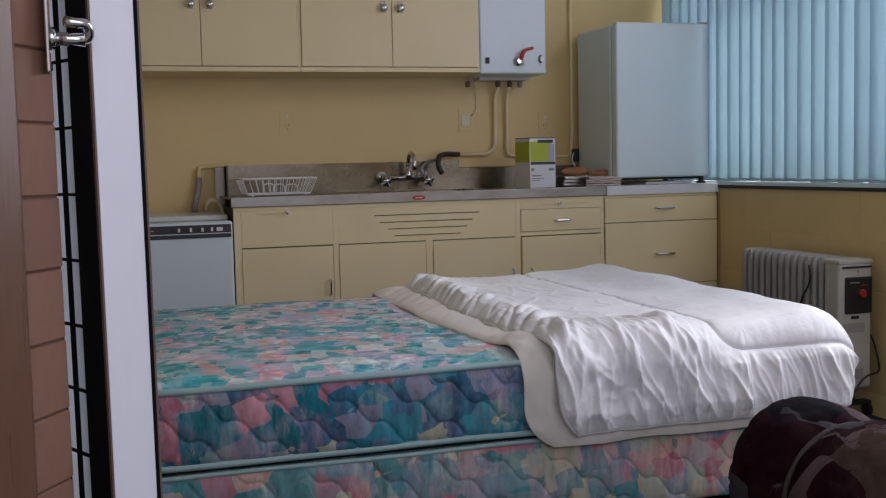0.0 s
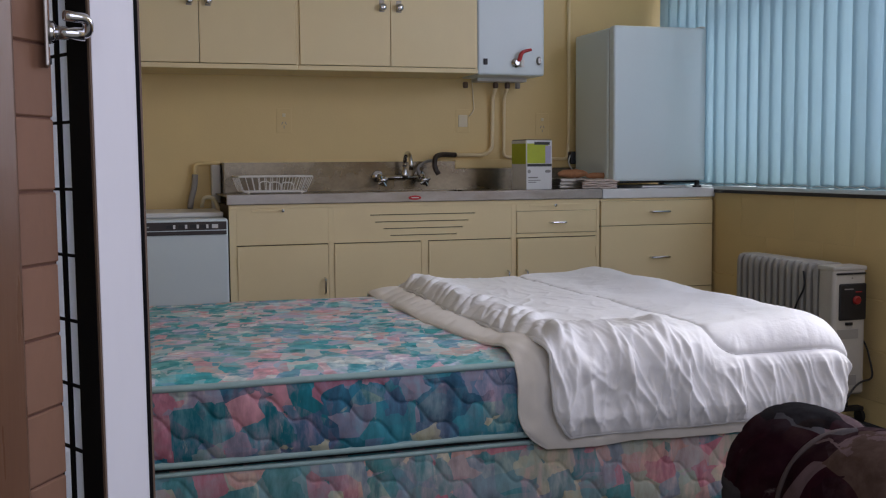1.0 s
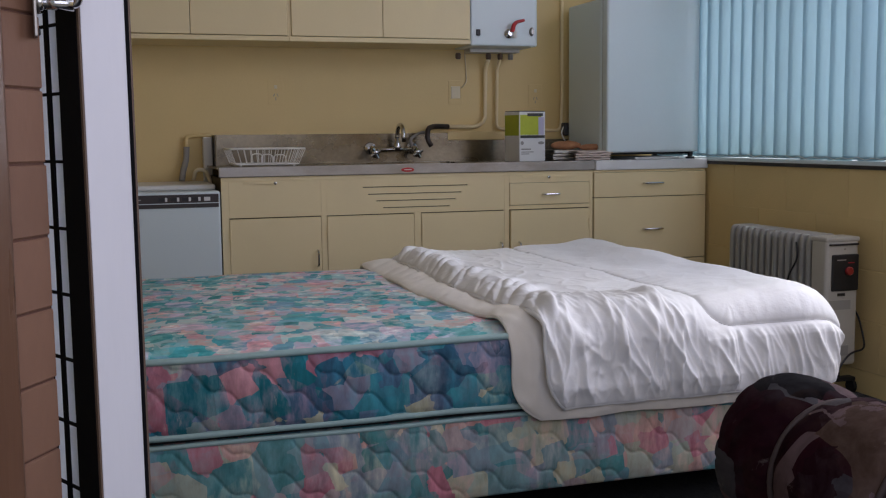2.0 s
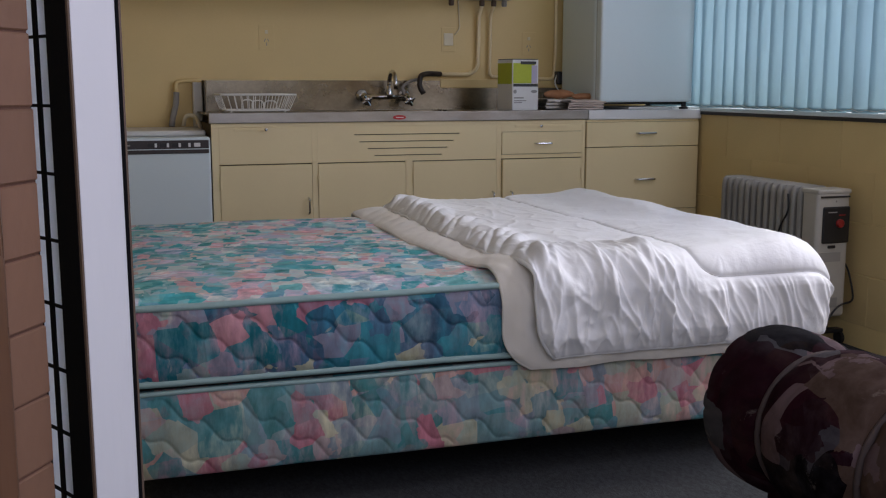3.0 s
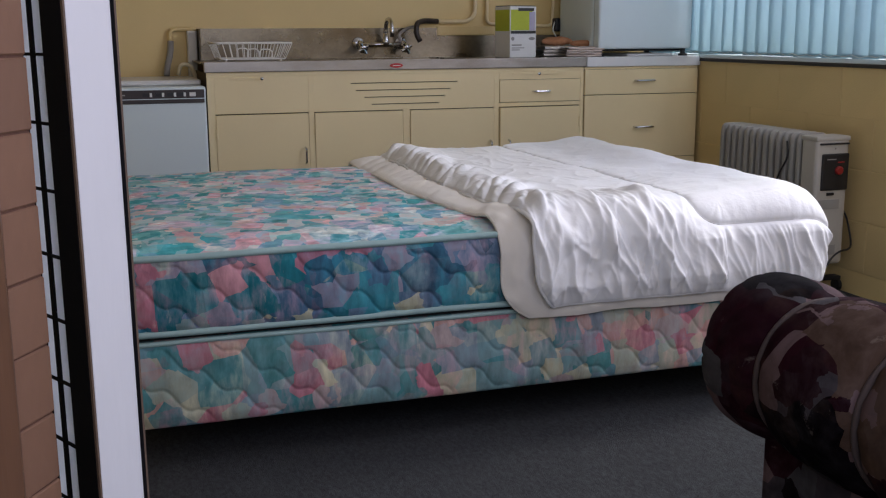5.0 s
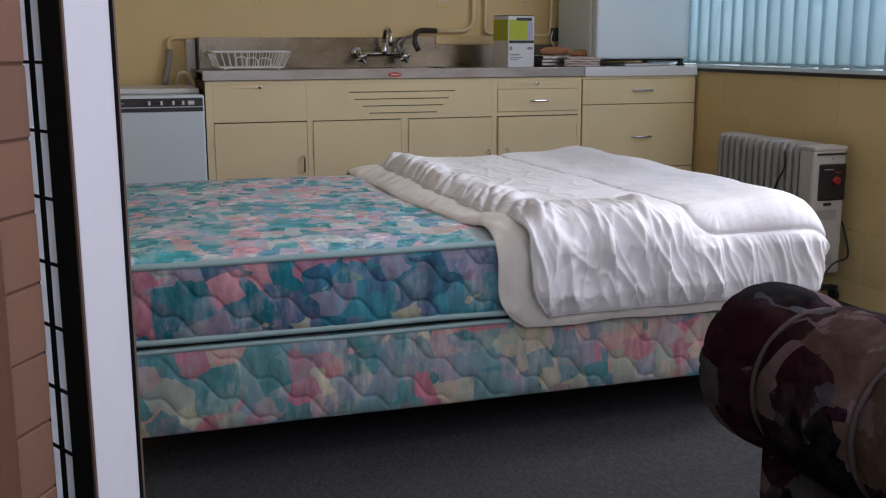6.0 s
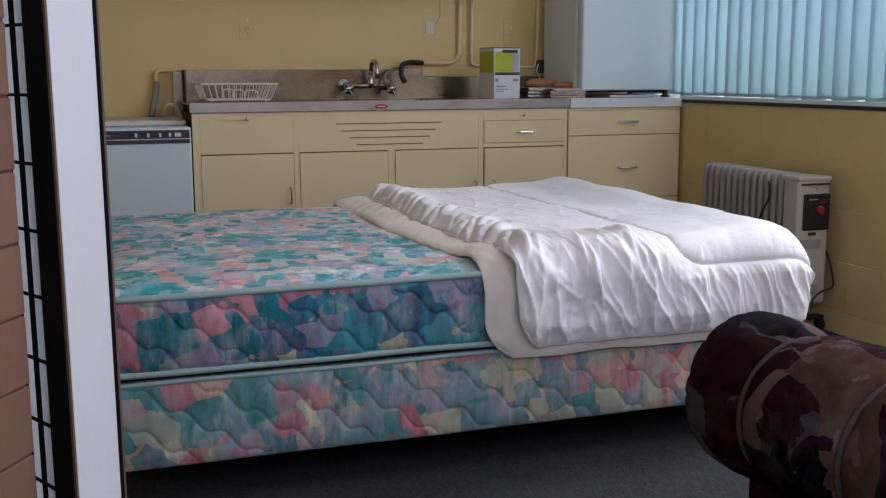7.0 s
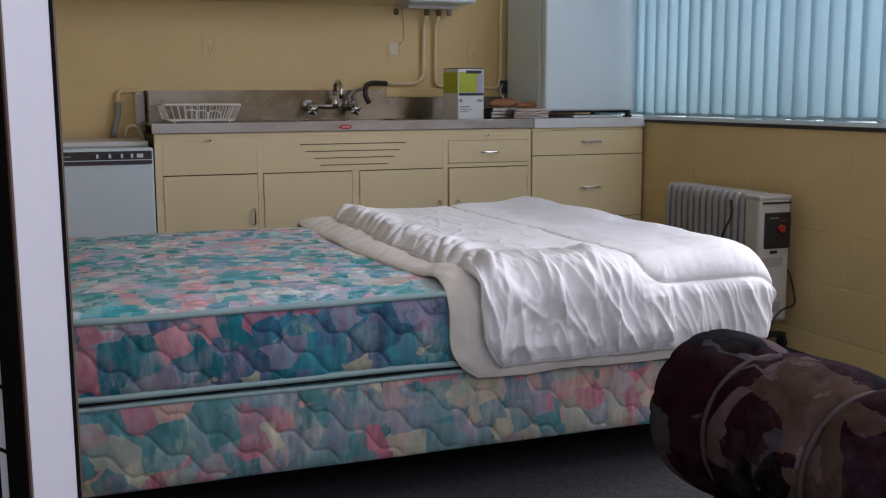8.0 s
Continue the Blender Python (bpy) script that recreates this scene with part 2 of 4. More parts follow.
# the top's palette is lifted: window sheen on it is put into the colours
PAL_TOP_LIT = [(0.101, 0.421, 0.451), (0.851, 0.503, 0.537), (0.224, 0.538, 0.537), (0.860, 0.840, 0.793), (0.258, 0.456, 0.586), (0.860, 0.608, 0.549), (0.090, 0.351, 0.354), (0.762, 0.840, 0.800), (0.717, 0.620, 0.732), (0.146, 0.468, 0.525), (0.470, 0.643, 0.671)]
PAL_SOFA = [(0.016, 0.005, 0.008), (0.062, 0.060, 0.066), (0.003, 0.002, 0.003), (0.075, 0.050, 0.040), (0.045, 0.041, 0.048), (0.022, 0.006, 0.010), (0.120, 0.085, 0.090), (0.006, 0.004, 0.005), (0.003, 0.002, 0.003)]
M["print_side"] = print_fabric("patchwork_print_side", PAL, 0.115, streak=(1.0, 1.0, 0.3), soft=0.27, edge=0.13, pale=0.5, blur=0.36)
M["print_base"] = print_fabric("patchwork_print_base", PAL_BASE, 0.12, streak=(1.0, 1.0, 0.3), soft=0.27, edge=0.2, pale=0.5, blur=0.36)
M["print_top_lit"] = print_fabric("patchwork_print_top_lit", PAL_TOP_LIT, 0.088, streak=(0.5, 1.0, 1.0), squash=(1.0, 0.95, 1.0), edge=0.35, blur=0.4)
M["sofa"] = print_fabric("dark_floral_velvet", PAL_SOFA, 0.15, 0.85, streak=(1, 1, 1), edge=0.9, soft=0.12, spec=0.04, pale=0.12, blur=0.25)
# mauve for the soft highlight along the sofa's bulges
M["bulge_highlight"] = material("mauve_bulge_highlight", (0.062, 0.044, 0.042), 0.8, vary=0.2, scale=40)


def blind_material():
    m = bpy.data.materials.new("pale_blue_blind_fabric")
    m.use_nodes = True
    n, l = m.node_tree.nodes, m.node_tree.links
    b = n["Principled BSDF"]
    b.inputs["Roughness"].default_value = 0.8
    tr = n.new("ShaderNodeBsdfTranslucent")
    mix = n.new("ShaderNodeMixShader")
    mix.inputs[0].default_value = 0.42
    tc = n.new("ShaderNodeTexCoord")
    w = n.new("ShaderNodeTexNoise")
    w.inputs["Scale"].default_value = 60
    mp = n.new("ShaderNodeMapping")
    mp.inputs["Scale"].default_value = (1, 1, 0.1)
    l.new(tc.outputs["Object"], mp.inputs["Vector"])
    l.new(mp.outputs["Vector"], w.inputs["Vector"])
    info = n.new("ShaderNodeObjectInfo")
    r = n.new("ShaderNodeMath")
    r.operation = "MULTIPLY_ADD"
    r.inputs[1].default_value = 0.12
    l.new(w.outputs["Fac"], r.inputs[0])
    r2 = n.new("ShaderNodeMapRange")
    r2.inputs["To Min"].default_value, r2.inputs["To Max"].default_value = 0.86, 1.02
    l.new(info.outputs["Random"], r2.inputs["Value"])
    l.new(r2.outputs["Result"], r.inputs[2])
    h = n.new("ShaderNodeHueSaturation")
    h.inputs["Color"].default_value = (0.34, 0.51, 0.58, 1)
    l.new(r.outputs[0], h.inputs["Value"])
    l.new(h.outputs["Color"], b.inputs["Base Color"])
    l.new(h.outputs["Color"], tr.inputs["Color"])
    l.new(b.outputs["BSDF"], mix.inputs[1])
    l.new(tr.outputs["BSDF"], mix.inputs[2])
    l.new(mix.outputs[0], n["Material Output"].inputs["Surface"])
    return m


M["blind"] = blind_material()


def glass_material():
    m = bpy.data.materials.new("window_glass")
    m.use_nodes = True
    b = m.node_tree.nodes["Principled BSDF"]
    b.inputs["Base Color"].default_value = (0.9, 0.95, 0.96, 1)
    b.inputs["Transmission Weight"].default_value = 1.0
    b.inputs["Roughness"].default_value = 0.02
    return m


M["glass"] = glass_material()


# translucency is added so light from the room brightens the grille's cells
def bright_pane_material():
    m = bpy.data.materials.new("bright_pane_white")
    m.use_nodes = True
    n, l = m.node_tree.nodes, m.node_tree.links
    b = n["Principled BSDF"]
    b.inputs["Base Color"].default_value = (0.80, 0.83, 0.86, 1)
    b.inputs["Roughness"].default_value = 0.25
    tr = n.new("ShaderNodeBsdfTranslucent")
    tr.inputs["Color"].default_value = (0.88, 0.91, 0.95, 1)
    mix = n.new("ShaderNodeMixShader")
    mix.inputs[0].default_value = 0.75
    l.new(b.outputs["BSDF"], mix.inputs[1])
    l.new(tr.outputs["BSDF"], mix.inputs[2])
    l.new(mix.outputs[0], n["Material Output"].inputs["Surface"])
    return m


M["bright_pane"] = bright_pane_material()

# ---- building helpers ----
ORIGIN = {}


def thing(name, place, label, category="", group="", kind=""):
    ob = new(name)
    ob.empty_display_size = 0.05
    ob.location = place
    ORIGIN[ob.name] = Vector(place)
    return tagged(ob, label, category, group, kind)


def finish(bm, name, mat, smooth=False):
    bmesh.ops.recalc_face_normals(bm, faces=bm.faces)
    me = bpy.data.meshes.new(name)
    bm.to_mesh(me)
    bm.free()
    me.materials.append(mat)
    if smooth:
        me.polygons.foreach_set("use_smooth", [True] * len(me.polygons))
    return me


def part(name, bm, mat, parent, label="", smooth=False):
    """Links a bmesh, drawn in world metres, as one mesh under a thing or a part."""
    o = ORIGIN[parent.name]
    bmesh.ops.translate(bm, verts=bm.verts, vec=-o)
    ob = new(name, finish(bm, name, mat, smooth))
    ob.parent = parent
    ORIGIN[ob.name] = o
    if label:
        ob["label"] = label
    return ob


def solid(name, bm, mat, label, category="", kind="", group="", place=None, smooth=False):
    """A top-level thing of one mesh, drawn in world metres."""
    if place is None:
        zs = min(v.co.z for v in bm.verts)
        place = (sum(v.co.x for v in bm.verts) / len(bm.verts), sum(v.co.y for v in bm.verts) / len(bm.verts), zs)
    bmesh.ops.translate(bm, verts=bm.verts, vec=-Vector(place))
    ob = new(name, finish(bm, name, mat, smooth))
    ob.location = place
    ORIGIN[ob.name] = Vector(place)
    return tagged(ob, label, category, group, kind)


def box(x0, x1, y0, y1, z0, z1, bevel=0.0, seg=2, bm=None, m=None):
    t = bmesh.new()
    bmesh.ops.create_cube(t, size=1, matrix=Matrix.LocRotScale(((x0 + x1) / 2, (y0 + y1) / 2, (z0 + z1) / 2), None, (x1 - x0, y1 - y0, z1 - z0)))
    if bevel:
        bmesh.ops.bevel(t, geom=t.edges[:], offset=bevel, segments=seg, affect="EDGES", profile=0.5)
    if m is not None:
        bmesh.ops.transform(t, matrix=m, verts=t.verts)
    return merge(bm, t)


def merge(bm, t):
    if bm is None:
        return t
    me = bpy.data.meshes.new("tmp")
    t.to_mesh(me)
    t.free()
    bm.from_mesh(me)
    bpy.data.meshes.remove(me)
    return bm


def tube(points, r, sides=10, bm=None, closed=False, caps=True):
    """A round tube along points; r is a number or one per point."""
    t = bmesh.new()
    pts = [Vector(p) for p in points]
    rings = []
    up = Vector((0, 0, 1))
    for i, p in enumerate(pts):
        a = pts[(i - 1) % len(pts)] if closed or i else p
        b = pts[(i + 1) % len(pts)] if closed or i < len(pts) - 1 else p
        d = (b - a).normalized()
        if i == 0:
            s = d.cross(up)
            if s.length < 0.05:
                s = d.cross(Vector((1, 0, 0)))
        else:
            s = s - d * s.dot(d)
        s.normalize()
        w = d.cross(s)
        rad = r[i] if isinstance(r, (list, tuple)) else r
        rings.append([t.verts.new(p + (s * math.cos(k * 2 * math.pi / sides) + w * math.sin(k * 2 * math.pi / sides)) * rad) for k in range(sides)])
    n = len(rings)
    for i in range(n if closed else n - 1):
        A, B = rings[i], rings[(i + 1) % n]
        for k in range(sides):
            t.faces.new((A[k], A[(k + 1) % sides], B[(k + 1) % sides], B[k]))
    if caps and not closed:
        t.faces.new(rings[0])
        t.faces.new(rings[-1])
    return merge(bm, t)


def arc(points, n=6, r=0.03):
    """Rounds the corners of a run of points."""
    pts = [Vector(p) for p in points]
    out = [pts[0]]
    for a, b, c in zip(pts, pts[1:], pts[2:]):
        d1, d2 = (a - b), (c - b)
        k = min(r, d1.length * 0.49, d2.length * 0.49)
        p, q = b + d1.normalized() * k, b + d2.normalized() * k
        for i in range(n + 1):
            u = i / n
            out.append(p * (1 - u) ** 2 + b * 2 * u * (1 - u) + q * u * u)
    out.append(pts[-1])
    return out


def lathe(profile, m, sides=20, bm=None):
    """Turns (radius, height) pairs round z, then places them by m."""
    t = bmesh.new()
    rings = [[t.verts.new((r * math.cos(2 * math.pi * k / sides), r * math.sin(2 * math.pi * k / sides), h)) for k in range(sides)] for r, h in profile]
    for A, B in zip(rings, rings[1:]):
        for k in range(sides):
            t.faces.new((A[k], A[(k + 1) % sides], B[(k + 1) % sides], B[k]))
    t.faces.new(rings[0])
    t.faces.new(rings[-1])
    bmesh.ops.transform(t, matrix=m, verts=t.verts)
    return merge(bm, t)


def sheet(nu, nv, fn, bm=None, wrap=False):
    """A grid of quads through fn(u, v), u and v from 0 to 1."""
    t = bmesh.new()
    g = [[t.verts.new(fn(i / nu, j / nv)) for j in range(nv + 1)] for i in range(nu + (0 if wrap else 1))]
    for i in range(nu):
        for j in range(nv):
            A, B = g[i], g[(i + 1) % len(g)]
            t.faces.new((A[j], B[j], B[j + 1], A[j + 1]))
    return merge(bm, t)


def n3(x, y, z):
    return noise.noise(Vector((x, y, z)))


# ---- structure ----
WY, WX, FRONT, LEFT, CEIL = 5.05, 2.81, 0.42, -1.7, 2.52
BENCH_Y, BENCH_Z = 4.522, 0.90
SILL = 0.889
solid("ground", box(-60, 60, -60, 60, -0.25, -0.05), M["ground"], "grey concrete ground outside the room", kind="structure")
solid("floor", box(LEFT, WX, FRONT, WY, -0.05, 0.0), M["carpet"], "dark grey cord carpet", kind="structure")
solid("ceiling", box(LEFT - 0.2, WX + 0.2, FRONT - 0.2, WY + 0.2, CEIL, CEIL + 0.1), M["ceiling"], "plain pale ceiling", kind="structure")
wall_n = solid("wall_north", box(LEFT, WX + 0.2, WY, WY + 0.15, -0.05, CEIL), M["wall"], "cream painted kitchen wall", kind="structure")
solid("wall_west", box(LEFT - 0.15, LEFT, FRONT, WY + 0.15, -0.05, CEIL), M["wall"], "cream painted side wall", kind="structure")
# the front wall has a wide doorway, in which the camera stands
wall_s = solid("wall_south", box(1.75, WX + 0.2, FRONT - 0.15, FRONT, -0.05, CEIL), M["wall"], "cream wall beside the wide doorway", kind="structure")
solid("wall_south_lintel", box(LEFT - 0.15, 1.75, FRONT - 0.15, FRONT, 2.12, CEIL), M["wall"], "cream wall over the wide doorway", kind="structure")
solid("wall_south_west", box(LEFT - 0.15, -0.75, FRONT - 0.15, FRONT, -0.05, 2.12), M["wall"], "cream wall beside the wide doorway", kind="structure")
# the window wall: core, blocks below the sill, lintel above
wall_e = solid("wall_east", box(WX + 0.003, WX + 0.2, FRONT - 0.15, WY, -0.05, SILL - 0.012), M["wall"], "cream painted block wall under the window", kind="structure")
solid("wall_east_lintel", box(WX, WX + 0.2, FRONT - 0.15, WY, 2.38, CEIL), M["wall"], "cream wall over the window", kind="structure")
solid("wall_east_pier", box(WX, WX + 0.2, FRONT - 0.15, 0.75, SILL, 2.38), M["wall"], "cream wall beside the window", kind="structure")


# ---- window ----
def window():
    w = thing("window_1", (WX + 0.1, 2.9, SILL), "wide dark-framed window behind blinds", "window", kind="structure")
    part("window_sill", box(WX - 0.012, WX + 0.2, 0.75, WY - 0.01, SILL + 0.004, SILL + 0.022, 0.003), M["sill"], w, "pale painted sill")
    part("sill_edge", box(WX - 0.010, WX + 0.0, 0.75, BENCH_Y + 0.01, SILL - 0.012, SILL + 0.003, 0.001), M["black"], w, "black edge strip")
    for y in (0.78, 2.1, 3.4, 5.0):
        part("window_frame", box(WX + 0.12, WX + 0.17, y - 0.025, y + 0.025, SILL + 0.05, 2.37, 0.003), M["blackmetal"], w)
    for z in (SILL + 0.04, 1.90, 2.35):
        part("window_frame", box(WX + 0.12, WX + 0.17, 0.75, 5.03, z - 0.02, z + 0.02, 0.003), M["blackmetal"], w)
    # the nearest panes and the fanlight row are unseen, added for the fill lamps
    for a, b in ((0.805, 2.075), (2.125, 3.375), (3.425, 4.975)):
        p = part("pane", box(WX + 0.142, WX + 0.148, a, b, SILL + 0.06, 1.88), M["glass"], w)
        p.visible_shadow = False
        p = part("pane", box(WX + 0.142, WX + 0.148, a, b, 1.925, 2.33), M["glass"], w)
        p.visible_shadow = False


window()


def blinds():
    bl = thing("vertical_blind", (WX - 0.03, 3.9, SILL + 0.02), "pale blue vertical blinds drawn over part of the window", "blind")
    part("head_rail", box(WX - 0.055, WX - 0.005, 2.75, WY - 0.02, 1.88, 1.92, 0.003), M["card_white"], bl, "white head rail")
    rnd = random.Random(4)
    # slats stop short of the unseen near end, which is left bare for light
    y = 2.80
    chain = []
    while y < WY - 0.03:
        ang = radians(103 + rnd.uniform(-5, 5))
        cx = WX - 0.034
        z0 = SILL + 0.024 + rnd.uniform(-0.003, 0.003)
        tw = rnd.uniform(-0.05, 0.05)

        def slat(u, v, cx=cx, cy=y, ang=ang, z0=z0, tw=tw):
            a = ang + tw * v
            s = (u - 0.5) * 0.114
            bow = 0.006 * (1 - (2 * u - 1) ** 2)
            return Vector((cx + s * math.cos(a) - bow * math.sin(a), cy + s * math.sin(a) + bow * math.cos(a), z0 + v * (1.885 - z0)))
        sl = part("slat", sheet(6, 10, slat), M["blind"], bl, smooth=True)
        wgt = sheet(4, 1, lambda u, v: slat(0.06 + 0.88 * u, 0.0) + Vector((-0.0015, 0, 0.002 + 0.013 * v)))
        part("weight", wgt, M["blind"], sl)
        chain.append(Vector((cx - 0.016, y - 0.03, z0 + 0.012)))
        chain.append(Vector((cx - 0.016, y + 0.015, z0 + 0.004)))
        y += 0.0895
    part("chain", tube(chain, 0.0012, 5), M["white_wire"], bl)


blinds()


# ---- kitchen units ----
def panel_front(x0, x1, z0, z1, y=BENCH_Y, d=0.018, bevel=0.003):
    return box(x0, x1, y - d, y, z0, z1, bevel)


def bow_pull(a, b, out=0.022, r=0.004):
    """A bow handle between two places on a front."""
    a, b = Vector(a), Vector(b)
    o = Vector((0, -out, 0))
    bm = tube(arc([a, a + o, b + o, b], 5, 0.012), r, 8)
    return bm


def sink_unit():
    y = BENCH_Y + 0.018
    un = thing("sink_cabinet", (1.35, 4.8, 0.0), "cream painted sink cupboard with doors and louvre slots", "cabinet")
    body = part("body", box(0.478, 2.196, y + 0.004, WY - 0.004, 0.0, 0.855), M["groove"], un, "dark carcass behind the doors")
    f = y + 0.004
    rails = [(0.478, 2.196, 0.840, 0.858), (0.478, 0.508, 0.08, 0.840), (0.902, 0.926, 0.08, 0.690), (1.322, 1.354, 0.08, 0.690), (1.752, 1.776, 0.08, 0.840), (2.180, 2.196, 0.08, 0.840), (0.508, 0.902, 0.685, 0.840), (1.776, 2.180, 0.806, 0.840), (1.776, 2.180, 0.685, 0.7025), (0.902, 0.926, 0.690, 0.840)]
    for a, b, c, d in rails:
        part("rail", box(a, b, f - 0.014, f + 0.004, c, d, 0.0015), M["joinery"], un)
    # louvred panel under the sink, built in strips so that the slots go through
    slots = [(1.089, 1.578, 0.803), (1.112, 1.546, 0.772), (1.149, 1.519, 0.742), (1.180, 1.490, 0.711)]
    lp = None
    zs = [0.840] + [s for *_, s in slots] + [0.685]
    for k in range(len(zs) - 1):
        top, low = zs[k] - (0.002 if k else 0), zs[k + 1] + (0.002 if k < 4 else 0)
        lp = box(0.926, 1.752, f - 0.013, f + 0.004, low, top, bm=lp)
    for a, b, z in slots:
        lp = box(0.926, a, f - 0.013, f + 0.004, z - 0.002, z + 0.002, bm=lp)
        lp = box(b, 1.752, f - 0.013, f + 0.004, z - 0.002, z + 0.002, bm=lp)
    part("louvre_panel", lp, M["joinery"], un)
    doors = [(0.509, 0.900, "r"), (0.9275, 1.3205, "l"), (1.3555, 1.7505, "r"), (1.7775, 2.1785, "l")]
    for a, b, side in doors:
        ajar = (a, b) == doors[3][:2]  # the last door stands a little open
        swing = pose(b, f, 0, 0, 0, 1.6) @ pose(-b, -f, 0) if ajar else None
        dr = part("door", box(a, b, f - 0.017, f + 0.002, 0.085, 0.6805, 0.0025, m=swing), M["joinery"], un)
        hx = b - 0.018 if side == "r" else a + 0.04
        if (a, b) == doors[1][:2]:
            hx = None
        if hx:
            hb = tube(arc([(hx, f - 0.017, 0.535), (hx, f - 0.04, 0.532), (hx, f - 0.04, 0.47), (hx, f - 0.017, 0.465)], 5, 0.012), 0.0045, 8)
            if ajar:
                bmesh.ops.transform(hb, matrix=swing, verts=hb.verts)
            part("handle", hb, M["chrome"], dr, "chrome bow handle")
        ex = a + 0.002 if side == "r" else (b - 0.002)
        if (a, b) == doors[1][:2]:
            ex = a + 0.002
        for z in (0.61, 0.20):
            part("hinge", tube([(ex, f - 0.020, z - 0.025), (ex, f - 0.020, z + 0.025)], 0.0045, 8), M["joinery"], dr, "painted hinge knuckle")
    dw = part("drawer", box(1.7775, 2.1785, f - 0.017, f + 0.002, 0.7045, 0.8045, 0.0025), M["joinery"], un)
    part("handle", bow_pull((1.94, f - 0.017, 0.752), (2.02, f - 0.017, 0.752)), M["chrome"], dw, "chrome bow handle")
    for a, b, kx, nm in ((0.573, 0.705, 0.703, "bread_board"), (1.842, 2.113, 1.965, "bread_board")):
        bb = part(nm, box(a, b, f - 0.0175, f - 0.012, 0.826, 0.8365, 0.001), M["joinery"], un)
        part("knob", lathe([(0.003, 0), (0.003, 0.008), (0.007, 0.012), (0.0065, 0.018), (0.002, 0.02)], pose(kx, f - 0.0175, 0.831, 90), 12), M["chrome"], bb, "small chrome knob")
    part("plinth", box(0.49, 2.19, f + 0.03, f + 0.06, 0.0, 0.08), M["joinery"], un)


sink_unit()


def drawer_unit():
    f = BENCH_Y + 0.018
    un = thing("drawer_cabinet", (2.5, 4.8, 0.0), "cream painted drawer cabinet beside the window wall", "cabinet")
    part("body", box(2.199, 2.798, f + 0.004, WY - 0.004, 0.0, 0.856), M["groove"], un, "dark carcass behind the drawers")
    part("rail", box(2.1995, 2.798, f - 0.010, f + 0.008, 0.845, 0.856, 0.001), M["joinery"], un)
    for a, b, z in ((0.7285, 0.8435, 0.791), (0.4255, 0.7255, 0.573), (0.085, 0.4225, 0.30)):
        d = part("drawer", box(2.2005, 2.797, f - 0.017, f + 0.002, a, b, 0.0025), M["joinery"], un)
        part("handle", bow_pull((2.46, f - 0.017, z), (2.556, f - 0.017, z), 0.024, 0.005), M["chrome"], d, "chrome bow handle")
    part("plinth", box(2.2, 2.79, f + 0.03, f + 0.06, 0.0, 0.08), M["joinery"], un)


drawer_unit()


def sink_bench():
    b = thing("sink_bench", (1.34, 4.8, 0.86), "stainless steel sink bench with upstand", "bench")
    # the top with the bowl's opening
    top = None
    for a, c, d, e in ((0.468, 1.12, 4.524, 5.045), (1.62, 2.206, 4.524, 5.045), (1.12, 1.62, 4.524, 4.62), (1.12, 1.62, 4.96, 5.045)):
        top = box(a, c, d, e, BENCH_Z - 0.008, BENCH_Z, bm=top)
    part("top", top, M["steel"], b)
    bowl = sheet(32, 5, lambda u, v: Vector((1.37 + (0.25 - 0.05 * v) * max(-1, min(1, 1.6 * math.cos(2 * math.pi * u))), 4.79 + (0.17 - 0.03 * v) * max(-1, min(1, 1.6 * math.sin(2 * math.pi * u))), BENCH_Z - 0.006 - 0.17 * v)), wrap=True)
    part("bowl", bowl, M["steel"], b, smooth=True)
    part("front_lip", box(0.468, 2.206, 4.520, 4.534, BENCH_Z - 0.042, BENCH_Z + 0.003, 0.003), M["steel_edge"], b)
    up = box(0.505, 1.647, 5.036, 5.049, BENCH_Z - 0.004, 1.039)
    up = box(1.647, 2.30, 5.036, 5.049, BENCH_Z - 0.004, 1.002, bm=up)
    part("upstand", up, M["steel"], b, "steel upstand with room reflections in its colour")
    part("upstand_return", box(0.498, 0.5045, 4.90, 5.049, BENCH_Z - 0.004, 1.039, 0.002), M["steel"], b)
    badge = lathe([(0.030, 0), (0.030, 0.002), (0.026, 0.003)], pose(1.291, 4.520, 0.877, 90) @ Matrix.Diagonal((1, 0.33, 1, 1)), 24)
    part("badge", badge, M["red"], b, "small red oval badge")
    part("badge_writing", box(1.275, 1.309, 4.5163, 4.5175, 0.8755, 0.8785), M["card_white"], b, "pale bar of unreadable writing")


sink_bench()
solid("laminate_bench", box(2.2075, 2.806, 4.518, 5.047, 0.857, 0.902, 0.003), M["white_bench"], "white laminate bench top on the drawer cabinet", "bench")


def mixer_tap():
    t = thing("mixer_tap", (1.36, 5.03, 0.93), "chrome wall-mounted sink mixer tap with cross heads", "tap")
    z = 0.962
    for x in (1.25, 1.46):
        part("elbow", tube(arc([(x, 5.035, z + 0.005), (x, 4.985, z + 0.005), (x, 4.98, z - 0.003)], 5, 0.02), 0.014, 12), M["chrome"], t, smooth=True)
        part("flange", lathe([(0.03, 0), (0.028, 0.006), (0.015, 0.012)], pose(x, 5.036, z + 0.005, 90), 20), M["chrome"], t)
        h = part("tap_head", lathe([(0.012, 0), (0.017, 0.006), (0.017, 0.018), (0.011, 0.024), (0.011, 0.036), (0.019, 0.04), (0.020, 0.052), (0.012, 0.058)], pose(x, 4.978, z - 0.004, 108), 16), M["chrome"], t, smooth=True)
        for k in range(4):
            a = k * math.pi / 2 + 0.5
            c = Vector((x, 4.928, z - 0.018))
